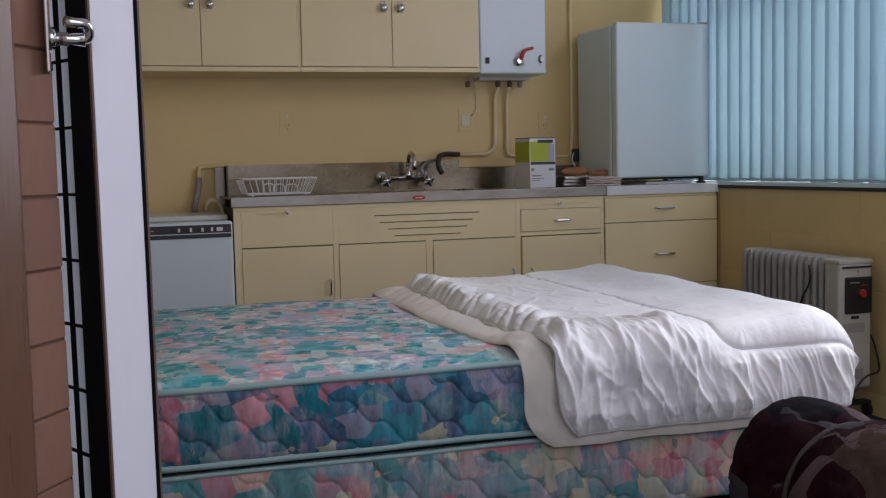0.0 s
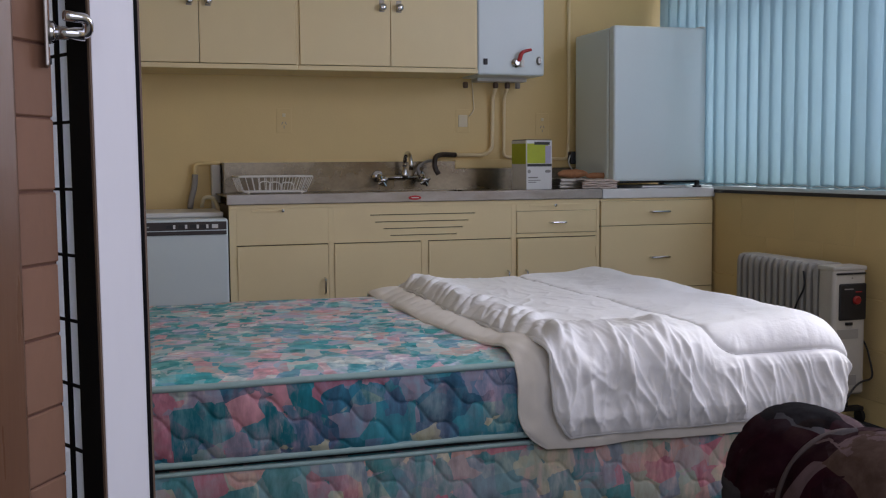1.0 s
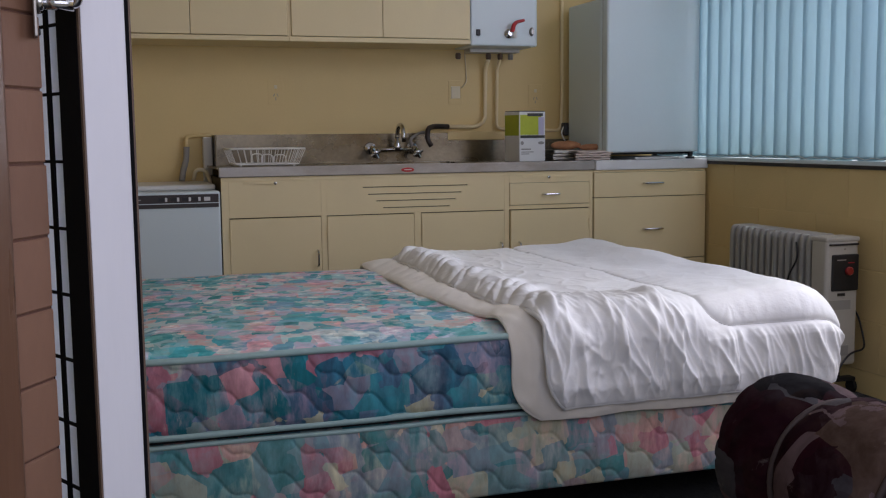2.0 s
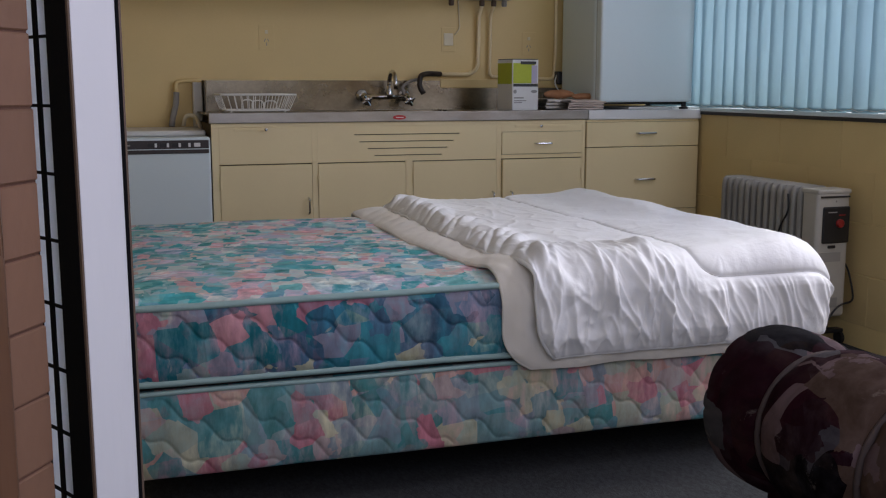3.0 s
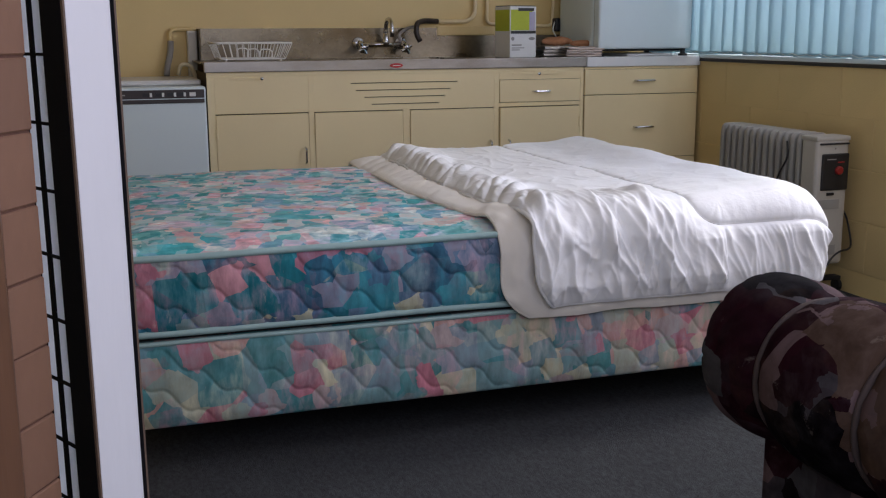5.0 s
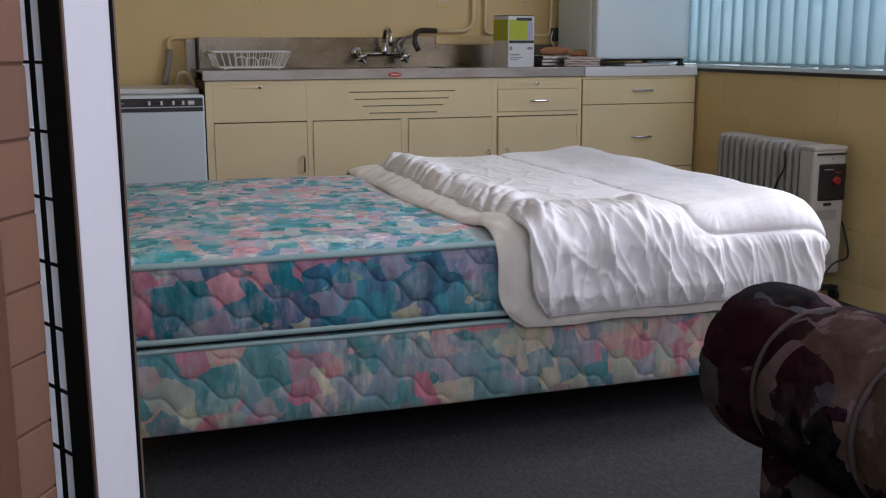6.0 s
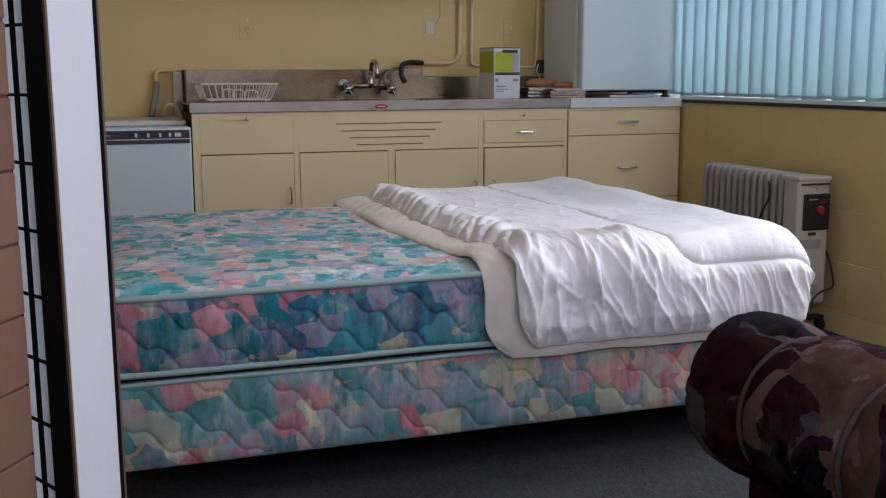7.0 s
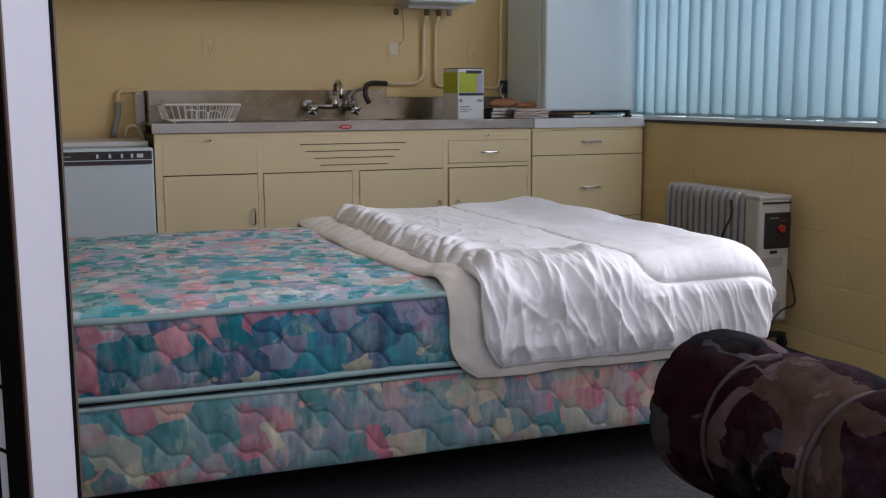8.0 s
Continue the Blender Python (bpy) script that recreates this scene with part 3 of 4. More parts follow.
            part("spoke", tube([c, c + Vector((0.026 * math.cos(a), 0, 0.026 * math.sin(a)))], [0.006, 0.008], 8), M["chrome"], h)
    part("bridge", tube([(1.25, 4.98, z), (1.46, 4.98, z)], 0.010, 12), M["chrome"], t, smooth=True)
    part("column", lathe([(0.018, -0.01), (0.018, 0.02), (0.013, 0.03), (0.0125, 0.052)], pose(1.372, 4.98, z), 16), M["chrome"], t, smooth=True)
    neck = [(1.372, 4.98, z + 0.05)] + [(1.373, 4.925 + 0.055 * math.cos(a), z + 0.062 + 0.055 * math.sin(a)) for a in [math.pi * k / 14 for k in range(15)]] + [(1.374, 4.870, z + 0.035)]
    part("spout", tube(neck, 0.0105, 12), M["chrome"], t, smooth=True)


mixer_tap()


def dish_rack():
    r = thing("dish_rack", (0.70, 4.75, BENCH_Z), "white plastic-coated wire dish rack on the bench", "dish rack")
    zt, zb = 0.976, 0.909
    tx0, tx1, bx0, bx1, ty0, ty1, by0, by1 = 0.531, 0.856, 0.556, 0.828, 4.62, 4.88, 4.64, 4.86
    for nm, z, a, b, c, d, rr in (("rim", zt, tx0, tx1, ty0, ty1, 0.004), ("base_ring", zb, bx0, bx1, by0, by1, 0.0035)):
        part(nm, tube(arc([(a + 0.02, c, z), (b, c, z), (b, d, z), (a, d, z), (a, c, z), (a + 0.02, c, z)], 4, 0.02), rr, 8), M["white_wire"], r)
    k = 11
    for i in range(k + 1):
        u = i / k
        xa, xb = tx0 + (tx1 - tx0) * u, bx0 + (bx1 - bx0) * u
        part("wire", tube([(xa, ty0, zt), (xb, by0, zb), (xb, by1, zb), (xa, ty1, zt)], 0.0018, 6), M["white_wire"], r)
    for i in range(1, 6):
        u = i / 6
        ya, yb = ty0 + (ty1 - ty0) * u, by0 + (by1 - by0) * u
        part("wire", tube([(tx0, ya, zt), (bx0, yb, zb), (bx1, yb, zb), (tx1, ya, zt)], 0.0018, 6), M["white_wire"], r)
    for x, w, h in ((0.655, 0.05, 0.045), (0.755, 0.055, 0.04), (0.70, 0.05, 0.042)):
        part("plate_hoop", tube(arc([(x - w / 2, 4.70, zb), (x - w / 2, 4.70, zb + h), (x + w / 2, 4.70, zb + h), (x + w / 2, 4.70, zb)], 5, 0.02), 0.003, 6), M["white_wire"], r)
    for x in (bx0 + 0.02, bx1 - 0.02):
        for y in (by0, by1):
            part("foot", lathe([(0.005, 0), (0.005, 0.009)], pose(x, y, BENCH_Z), 8), M["white_wire"], r)


dish_rack()


def wall_cupboard(x0, x1, split, label):
    f = 4.75
    c = thing("wall_cupboard", ((x0 + x1) / 2, 4.9, 1.447), label, "cupboard", "wall cupboards over the bench")
    part("body", box(x0 + 0.002, x1 - 0.002, f + 0.004, WY - 0.004, 1.470, 2.10), M["groove"], c, "dark carcass behind the doors")
    part("base_board", box(x0, x1, f - 0.016, WY - 0.003, 1.447, 1.469, 0.003), M["joinery"], c)
    for a, b in ((x0, x0 + 0.008), (x1 - 0.008, x1)):
        part("stile", box(a, b, f - 0.010, f + 0.012, 1.4695, 2.10, 0.001), M["joinery"], c)
    for a, b, kx in ((x0 + 0.0095, split - 0.0012, split - 0.04), (split + 0.0012, x1 - 0.0095, split + 0.04)):
        d = part("door", box(a, b, f - 0.017, f + 0.002, 1.4715, 2.09, 0.0025), M["joinery"], c)
        part("backplate", box(kx - 0.012, kx + 0.012, f - 0.0185, f - 0.0165, 1.715, 1.768, 0.0008), M["steel_edge"], d, "worn chrome backplate")
        part("knob", lathe([(0.006, 0), (0.006, 0.01), (0.017, 0.016), (0.018, 0.023), (0.012, 0.029), (0.004, 0.03)], pose(kx, f - 0.0175, 1.735, 90), 18), M["chrome"], d, "round chrome knob", smooth=True)


wall_cupboard(-0.044, 0.818, 0.390, "cream painted wall cupboard with two doors and chrome knobs")
wall_cupboard(0.8185, 1.666, 1.2445, "cream painted wall cupboard beside the water heater")


def water_heater():
    w = thing("water_heater", (1.83, 4.9, 1.44), "white wall-mounted gas water heater with a red tap lever", "water heater")
    part("case", box(1.688, 2.030, 4.80, WY - 0.003, 1.447, 2.12, 0.010, 3), M["appliance"], w)
    part("base_plate", box(1.74, 2.00, 4.955, WY - 0.004, 1.430, 1.4465, 0.002), M["appliance_old"], w)
    part("switch", box(1.717, 1.736, 4.792, 4.8015, 1.495, 1.524, 0.002), M["black"], w, "black rocker switch")
    part("spindle", lathe([(0.022, 0), (0.022, 0.008), (0.012, 0.014), (0.012, 0.03)], pose(1.880, 4.801, 1.506, 90), 16), M["chrome"], w)
    lv = part("lever", tube(arc([(1.888, 4.772, 1.512), (1.898, 4.766, 1.556), (1.948, 4.766, 1.568)], 6, 0.025), [0.011 - 0.0005 * i for i in range(9)], 10), M["red"], w, "red lever")
    part("lever_collar", lathe([(0.011, 0), (0.013, 0.03), (0.008, 0.034)], pose(1.902, 4.772, 1.485), 12), M["card_white"], lv)
    part("dial", lathe([(0.016, 0), (0.016, 0.01), (0.011, 0.018)], pose(1.999, 4.801, 1.518, 90) @ Matrix.Diagonal((0.7, 1.3, 1, 1)), 16), M["steel_edge"], w, "worn metal dial")
    for x in (1.848, 1.910, 1.965, 1.69):
        part("union", lathe([(0.011, 0), (0.014, 0.006), (0.014, 0.024), (0.010, 0.03)], pose(x, 4.99, 1.398), 6), M["seal_brown"] if x < 1.95 else M["grey_hose"], w, "brass pipe union")


water_heater()
solid("water_pipe", tube(arc([(1.848, 4.99, 1.40), (1.845, 5.025, 1.36), (1.842, 5.03, 1.10), (1.80, 5.03, 1.069), (1.640, 5.03, 1.069)], 8, 0.06), 0.010, 12), M["pipe"], "cream painted water pipe on the wall", "pipe", smooth=True)
solid("gas_pipe", tube(arc([(1.910, 4.99, 1.40), (1.907, 5.025, 1.36), (1.904, 5.03, 1.058), (2.255, 5.03, 1.046), (2.262, 5.03, 1.2), (2.262, 5.03, 2.0)], 8, 0.03), 0.008, 10), M["pipe"], "cream painted gas pipe on the wall", "pipe", smooth=True)
solid("pipe_board", box(1.6485, 2.30, 5.034, 5.0495, 1.004, 1.046, 0.002), M["wall"], "cream painted board behind the pipes", "board")
solid("rubber_hose", tube(arc([(1.645, 5.02, 1.070), (1.56, 4.99, 1.073), (1.515, 4.94, 1.06), (1.508, 4.93, 1.01), (1.528, 4.925, 0.975)], 8, 0.05), 0.0125, 12), M["rubber"], "bent dark rubber hose on the pipe's end", "hose", smooth=True)
solid("tap_hose", tube(arc([(1.455, 4.99, 0.965), (1.44, 5.0, 1.01), (1.49, 5.01, 1.04), (1.54, 5.02, 1.045)], 6, 0.03), 0.0075, 10), M["grey_hose"], "grey hose behind the mixer tap", "hose", smooth=True)


solid("heater_cable", tube(arc([(1.742, 5.042, 1.435), (1.748, 5.043, 1.36), (1.752, 5.043, 1.29), (1.725, 5.043, 1.262)], 6, 0.03), 0.0028, 8), M["bone"], "thin cream cable from the water heater to a wall plate", "cable", smooth=True)
solid("drip_tray", box(2.45, 2.69, 4.59, 4.86, 0.9035, 0.914, 0.003), M["card_white"], "white drip tray under the bar fridge", "tray")


def socket(x, z, label, blank=False):
    s = thing("wall_socket", (x, WY, z - 0.06), label, "socket", "sockets on the kitchen wall")
    part("plate", box(x - 0.036, x + 0.036, WY - 0.003, WY - 0.0003, z - 0.058, z + 0.058, 0.0012), M["wall"], s)
    if blank:
        part("cover", box(x - 0.024, x + 0.024, WY - 0.006, WY - 0.0028, z - 0.03, z + 0.03, 0.003), M["bone"], s, "pale blank cover")
        return
    part("switch", box(x - 0.007, x + 0.007, WY - 0.006, WY - 0.0028, z + 0.018, z + 0.034, 0.001), M["bone"], s, "cream switch")
    for dx, rz in ((-0.008, 25), (0.008, -25), (0, 0)):
        part("slot", box(-0.0015, 0.0015, WY - 0.0036, WY - 0.0026, -0.007, 0.007, m=pose(x + dx, 0, z - (0.012 if dx else 0.03), 0, rz, 0)), M["grey_hose"], s)


socket(0.80, 1.236, "old cream wall socket with a cream switch")
socket(1.694, 1.239, "blank cream wall plate beside the pipe", True)
socket(2.122, 1.222, "old cream wall socket above the bench")


def fridge():
    f = thing("bar_fridge", (2.53, 4.78, 0.902), "white bar fridge standing on the bench", "fridge")
    part("cabinet", box(2.278, 2.784, 4.615, 4.990, 0.935, 1.664, 0.014, 3), M["appliance"], f)
    part("gasket", box(2.286, 2.776, 4.605, 4.6155, 0.945, 1.655), M["grey_hose"], f, "grey door seal")
    d = part("door", box(2.278, 2.788, 4.550, 4.605, 0.937, 1.668, 0.012, 3), M["appliance"], f)
    part("hinge", box(2.74, 2.785, 4.56, 4.60, 1.6685, 1.676, 0.002), M["appliance_old"], d)
    for x in (2.31, 2.755):
        for y in (4.60, 4.95):
            part("foot", lathe([(0.022, 0), (0.022, 0.010), (0.012, 0.012), (0.012, 0.036)], pose(x, y, 0.902), 14), M["black"], f, "black screw foot")
    part("underside", box(2.29, 2.775, 4.62, 4.985, 0.926, 0.9345), M["black"], f)


fridge()


def fridge_cord():
    solid("fridge_cord", tube(arc([(2.262, 5.0, 1.075), (2.235, 4.98, 1.03), (2.25, 4.96, 0.99), (2.30, 4.995, 0.96)], 8, 0.04), 0.0035, 8), M["card_white"], "white fridge cord hanging by the wall", "cord", smooth=True)
    solid("plug", box(2.255, 2.285, 4.985, 5.03, 1.02, 1.085, 0.006), M["black"], "black plug by the fridge", "plug")


fridge_cord()


def carton():
    c = thing("carton", (1.925, 4.7, BENCH_Z), "white carton with lime green and lilac printing", "carton")
    m = pose(1.927, 4.71, 0, 0, 0, 14)
    z0, z1 = BENCH_Z + 0.001, 1.133
    part("box", box(-0.075, 0.075, -0.06, 0.06, z0, z1, 0.002, m=m), M["card_white"], c)
    part("lid", box(-0.073, 0.073, -0.058, 0.058, z1 + 0.0005, z1 + 0.004, 0.001, m=m), M["card_dark"], c, "dark open top edge")
    part("print", box(-0.071, 0.052, -0.0612, -0.0602, 1.025, 1.118, m=m), M["card_lime"], c, "lime green printed panel")
    part("print", box(-0.0762, -0.0752, -0.056, 0.056, 1.022, 1.118, m=m), M["card_lime"], c, "lime green side panel")
    part("print", box(0.034, 0.066, -0.0622, -0.0613, 1.025, 1.108, m=m), M["card_lilac"], c, "lilac printed figure")
    part("print", box(-0.071, 0.071, -0.0622, -0.0613, 1.010, 1.023, m=m), M["card_dark"], c, "dark printed band")
    part("print", box(-0.03, 0.06, -0.0622, -0.0613, 1.112, 1.126, m=m), M["card_dark"], c, "dark printed band")
    for a, b, z, h in ((-0.065, -0.01, 0.955, 0.006), (-0.065, 0.005, 0.943, 0.004), (-0.065, -0.02, 0.934, 0.004)):
        part("writing", box(a, b, -0.0622, -0.0602, z, z + h, m=m), M["grey_hose"], c, "grey bar of unreadable writing")
    part("emblem", lathe([(0.018, 0), (0.018, 0.001)], m @ pose(0.05, -0.0605, 0.987, 90) @ Matrix.Diagonal((1, 0.4, 1, 1)), 16), M["grey_hose"], c, "grey oval emblem")
    part("emblem", lathe([(0.009, 0), (0.009, 0.001)], m @ pose(-0.06, -0.0605, 0.987, 90), 12), M["grey_hose"], c, "small grey emblem")


carton()


def folded_towel(name, x0, x1, y0, y1, z0, layers, th, mat, label, seed):
    """A stack of soft folded layers, joined by rolled front edges."""
    rnd = random.Random(seed)
    bm = None
    for i in range(layers):
        za = z0 + i * th
        ox, oy = rnd.uniform(-0.006, 0.006), rnd.uniform(-0.006, 0.006)

        def loop(u, v, za=za, ox=ox, oy=oy, i=i):
            a = 2 * math.pi * v
            cx, cz = math.cos(a), math.sin(a)
            yy = (y0 + y1) / 2 + (y1 - y0) / 2 * math.copysign(abs(cx) ** 0.35, cx)
            zz = za + th / 2 + th * 0.52 * math.copysign(abs(cz) ** 0.6, cz)
            xx = x0 + (x1 - x0) * u
            w = 0.006 * n3(xx * 14, yy * 9, i * 3.1 + seed) + 0.004 * n3(xx * 40, yy * 30, i)
            return Vector((xx + ox, yy + oy, zz + w * (0.5 if za == z0 else 1)))
        bm = sheet(20, 20, loop, bm)
    return solid(name, bm, mat, label, "towel", smooth=True)


folded_towel("folded_towel", 2.055, 2.20, 4.66, 4.90, BENCH_Z + 0.003, 3, 0.016, M["towel_white"], "white folded towel on the bench", 3)
folded_towel("folded_towel", 2.125, 2.305, 4.555, 4.70, BENCH_Z + 0.003, 4, 0.011, M["towel"], "striped folded tea towel on the bench", 8)


def bread_roll(x0, x1, y, z, r, seed):
    def f(u, v):
        a = 2 * math.pi * v
        rr = r * math.sin(math.pi * min(1, max(0, u))) ** 0.45 * (1 + 0.16 * n3(u * 5, math.cos(a), seed)) + 0.0005
        return Vector((x0 + (x1 - x0) * u, y + 0.01 * n3(u * 3, seed, 0) + rr * math.cos(a), z + rr * 0.8 * math.sin(a) + 0.004 * n3(u * 6, 1, seed)))
    return sheet(20, 14, f)


solid("rolled_cloth", bread_roll(2.065, 2.225, 4.72, 0.974, 0.027, 1), M["tan"], "tan brown rolled cloth on the towels", "cloth", smooth=True)
solid("rolled_cloth", bread_roll(2.185, 2.335, 4.665, 0.963, 0.020, 5), M["tan"], "tan brown rolled cloth beside the fridge", "cloth", smooth=True)


def washing_machine():
    w = thing("washing_machine", (0.17, 4.78, 0.0), "white top-loading washing machine with a dark control strip", "washing machine")
    part("cabinet", box(-0.135, 0.470, 4.50, 5.02, 0.03, 0.805, 0.010, 3), M["appliance"], w)
    part("lid", box(-0.13, 0.462, 4.60, 5.015, 0.8055, 0.829, 0.008, 3), M["appliance_old"], w)
    p = part("control_panel", box(-0.128, 0.463, 4.4935, 4.505, 0.739, 0.793, 0.002), M["panel_brown"], w, "dark brown control strip")
    part("trim", box(-0.128, 0.463, 4.4915, 4.4945, 0.7555, 0.7585), M["appliance"], p, "silver trim line")
    for x in (0.250, 0.298, 0.345, 0.384):
        part("slider", box(x - 0.0045, x + 0.0045, 4.487, 4.4945, 0.766, 0.782, 0.001), M["card_white"], p)
        part("slider_slot", box(x - 0.032, x - 0.006, 4.4920, 4.4945, 0.767, 0.781), M["black"], p)
    part("button", box(0.403, 0.428, 4.488, 4.4945, 0.766, 0.782, 0.001), M["card_white"], p)
    for a in (0.02, 0.10):
        part("writing", box(a, a + 0.05, 4.4922, 4.4945, 0.772, 0.777), M["grey_hose"], p, "bar of unreadable writing")
    for x in (-0.1, 0.43):
        for y in (4.54, 4.98):
            part("foot", lathe([(0.02, 0), (0.02, 0.031)], pose(x, y, 0), 10), M["black"], w)


washing_machine()
solid("wall_pipe", tube(arc([(0.380, 5.028, 0.975), (0.376, 5.03, 1.035), (0.44, 5.035, 1.038), (0.495, 5.035, 1.038)], 8, 0.035), 0.0095, 12), M["wall"], "cream painted waste pipe against the wall", "pipe", smooth=True)
solid("drain_hose", tube(arc([(0.352, 4.995, 0.832), (0.358, 5.01, 0.87), (0.376, 5.02, 0.93), (0.380, 5.026, 0.985)], 8, 0.04), 0.014, 12), M["grey_hose"], "grey washing machine hose against the wall", "hose", smooth=True)
solid("inlet_hose", tube(arc([(0.40, 4.95, 0.835), (0.41, 4.94, 0.885), (0.455, 4.93, 0.88), (0.476, 4.92, 0.82), (0.477, 4.92, 0.7)], 8, 0.04), 0.009, 10), M["bone"], "cream hose behind the washing machine", "hose", smooth=True)
solid("wall_conduit", box(0.452, 0.494, 5.00, 5.0485, 0.72, 1.030, 0.006), M["card_white"], "off-white duct at the bench's end", "duct")
# ---- bed ----
BX0, BX1, BY0, BY1 = 0.03, 1.90, 2.45, 3.86
BASE_Z0, BASE_Z1, MAT_Z0, MAT_Z1 = 0.112, 0.318, 0.336, 0.517


def quilt(s, z):
    """Relief of the wavy stitched quilting: 0 in a stitch line, up to 1 between."""
    k = (z + 0.66 * s + 0.0110 * math.sin(2 * math.pi * s / 0.086)) / 0.097
    d = abs((k + 0.5) % 1.0 - 0.5) * 0.097
    return 0.6 * (1 - math.exp(-d / 0.0032)) + 0.4 * min(1.0, d / 0.03) ** 0.7


def side_band(x0, x1, y0, y1, z0, z1, r, puff, n_len, n_h, phase):
    """The quilted border round a bed part: a rounded rectangle swept up, puffed between the stitch lines."""
    per = 2 * (x1 - x0 + y1 - y0)

    def f(u, v):
        s = u * per
        q = s
        lx, ly = x1 - x0, y1 - y0
        if q < lx:
            p, nrm = Vector((x0 + q, y0, 0)), Vector((0, -1, 0))
        elif q < lx + ly:
            p, nrm = Vector((x1, y0 + q - lx, 0)), Vector((1, 0, 0))
        elif q < 2 * lx + ly:
            p, nrm = Vector((x1 - (q - lx - ly), y1, 0)), Vector((0, 1, 0))
        else:
            p, nrm = Vector((x0, y1 - (q - 2 * lx - ly), 0)), Vector((-1, 0, 0))
        # round the plan corners
        c = Vector(((x0 + x1) / 2, (y0 + y1) / 2, 0))
        hx, hy = lx / 2 - r, ly / 2 - r
        d = p - c
        e = Vector((max(-hx, min(hx, d.x)), max(-hy, min(hy, d.y)), 0))
        o = d - e
        if o.length > 1e-6:
            p = c + e + o.normalized() * r
            nrm = o.normalized()
        z = z0 + (z1 - z0) * v
        bulge = math.sin(math.pi * v) ** 0.5
        h = puff * (bulge * 0.5 + 0.5 * min(1.0, bulge * 1.6) * quilt(s + phase, z)) + 0.004 * n3(s * 3, z * 6, phase)
        return Vector((p.x, p.y, z)) + nrm * h
    return sheet(n_len, n_h, f, wrap=True)


def rounded_loop(x0, x1, y0, y1, r, z, n=8, wob=0.0, seed=0):
    pts = []
    for cx, cy, a0 in ((x1 - r, y0 + r, -90), (x1 - r, y1 - r, 0), (x0 + r, y1 - r, 90), (x0 + r, y0 + r, 180)):
        for i in range(n + 1):
            a = radians(a0 + 90 * i / n)
            pts.append(Vector((cx + r * math.cos(a), cy + r * math.sin(a), z)))
    out = []
    for i, p in enumerate(pts):
        q = pts[(i + 1) % len(pts)]
        k = max(1, int((q - p).length / 0.06))
        for j in range(k):
            w = p.lerp(q, j / k)
            out.append(w + Vector((0, 0, wob * n3(w.x * 3, w.y * 3, seed))))
    return out


def bed():
    base = thing("bed_base", ((BX0 + BX1) / 2, (BY0 + BY1) / 2, 0), "upholstered bed base in teal and pink patchwork print", "bed base")
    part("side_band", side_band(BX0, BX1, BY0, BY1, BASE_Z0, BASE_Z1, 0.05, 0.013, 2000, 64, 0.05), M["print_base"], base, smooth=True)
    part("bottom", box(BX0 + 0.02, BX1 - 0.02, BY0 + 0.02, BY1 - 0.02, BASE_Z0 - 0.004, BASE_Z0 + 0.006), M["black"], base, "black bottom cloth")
    part("top", box(BX0 + 0.004, BX1 - 0.004, BY0 + 0.004, BY1 - 0.004, BASE_Z1 - 0.012, BASE_Z1 - 0.001, 0.004), M["print_top_lit"], base)
    part("piping", tube(rounded_loop(BX0 - 0.003, BX1 + 0.003, BY0 - 0.003, BY1 + 0.003, 0.05, BASE_Z1 - 0.002, wob=0.003, seed=2), 0.0065, 8, closed=True), M["piping"], base, "pale teal piping", smooth=True)
    for x in (BX0 + 0.18, (BX0 + BX1) / 2, BX1 - 0.18):
        for y in (BY0 + 0.30, BY1 - 0.30):
            leg = part("leg", lathe([(0.026, 0.04), (0.03, 0.05), (0.034, 0.110)], pose(x, y, 0), 14), M["black"], base, "black castor leg")
            part("castor", lathe([(0.018, -0.012), (0.024, -0.010), (0.024, 0.010), (0.018, 0.012)], pose(x, y, 0.024, 90, 0, 20), 16), M["black"], leg)
    mt = thing("mattress", ((BX0 + BX1) / 2, (BY0 + BY1) / 2, BASE_Z1 - 0.001), "bare double mattress in teal, pink and cream patchwork print", "mattress")
    x0, x1, y0, y1 = BX0 - 0.008, BX1 + 0.004, BY0 - 0.002, BY1
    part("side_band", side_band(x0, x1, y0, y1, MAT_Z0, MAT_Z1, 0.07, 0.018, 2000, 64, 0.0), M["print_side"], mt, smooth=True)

    def top(u, v):
        # a squircle plan keeps the corners round; the crown rises towards the middle
        a, b = 2 * u - 1, 2 * v - 1
        r = 0.07
        lx, ly = (x1 - x0) / 2, (y1 - y0) / 2
        px, py = a * lx, b * ly
        hx, hy = lx - r, ly - r
        ex, ey = max(-hx, min(hx, px)), max(-hy, min(hy, py))
        o = Vector((px - ex, py - ey))
        if o.length > r:
            o = o.normalized() * r
        px, py = ex + o.x, ey + o.y
        edge = min(lx - abs(px), ly - abs(py))
        rise = 0.022 * (1 - math.exp(-max(0, edge) / 0.06))
        q = quilt(px * 1.0 + 0.4 * py, py * 0.8)
        z = MAT_Z1 + rise + 0.007 * q * min(1, edge / 0.05) + 0.006 * n3(px * 3, py * 3, 2)
        return Vector(((x0 + x1) / 2 + px, (y0 + y1) / 2 + py, z))
    part("top_panel", sheet(150, 110, top), M["print_top_lit"], mt, smooth=True)
    # recessed and coloured black to give the shadow gap over the base
    part("bottom_panel", box(x0 + 0.03, x1 - 0.03, y0 + 0.03, y1 - 0.03, BASE_Z1 - 0.001, MAT_Z0 + 0.012), M["black"], mt, "underside blackened for the shadow gap")
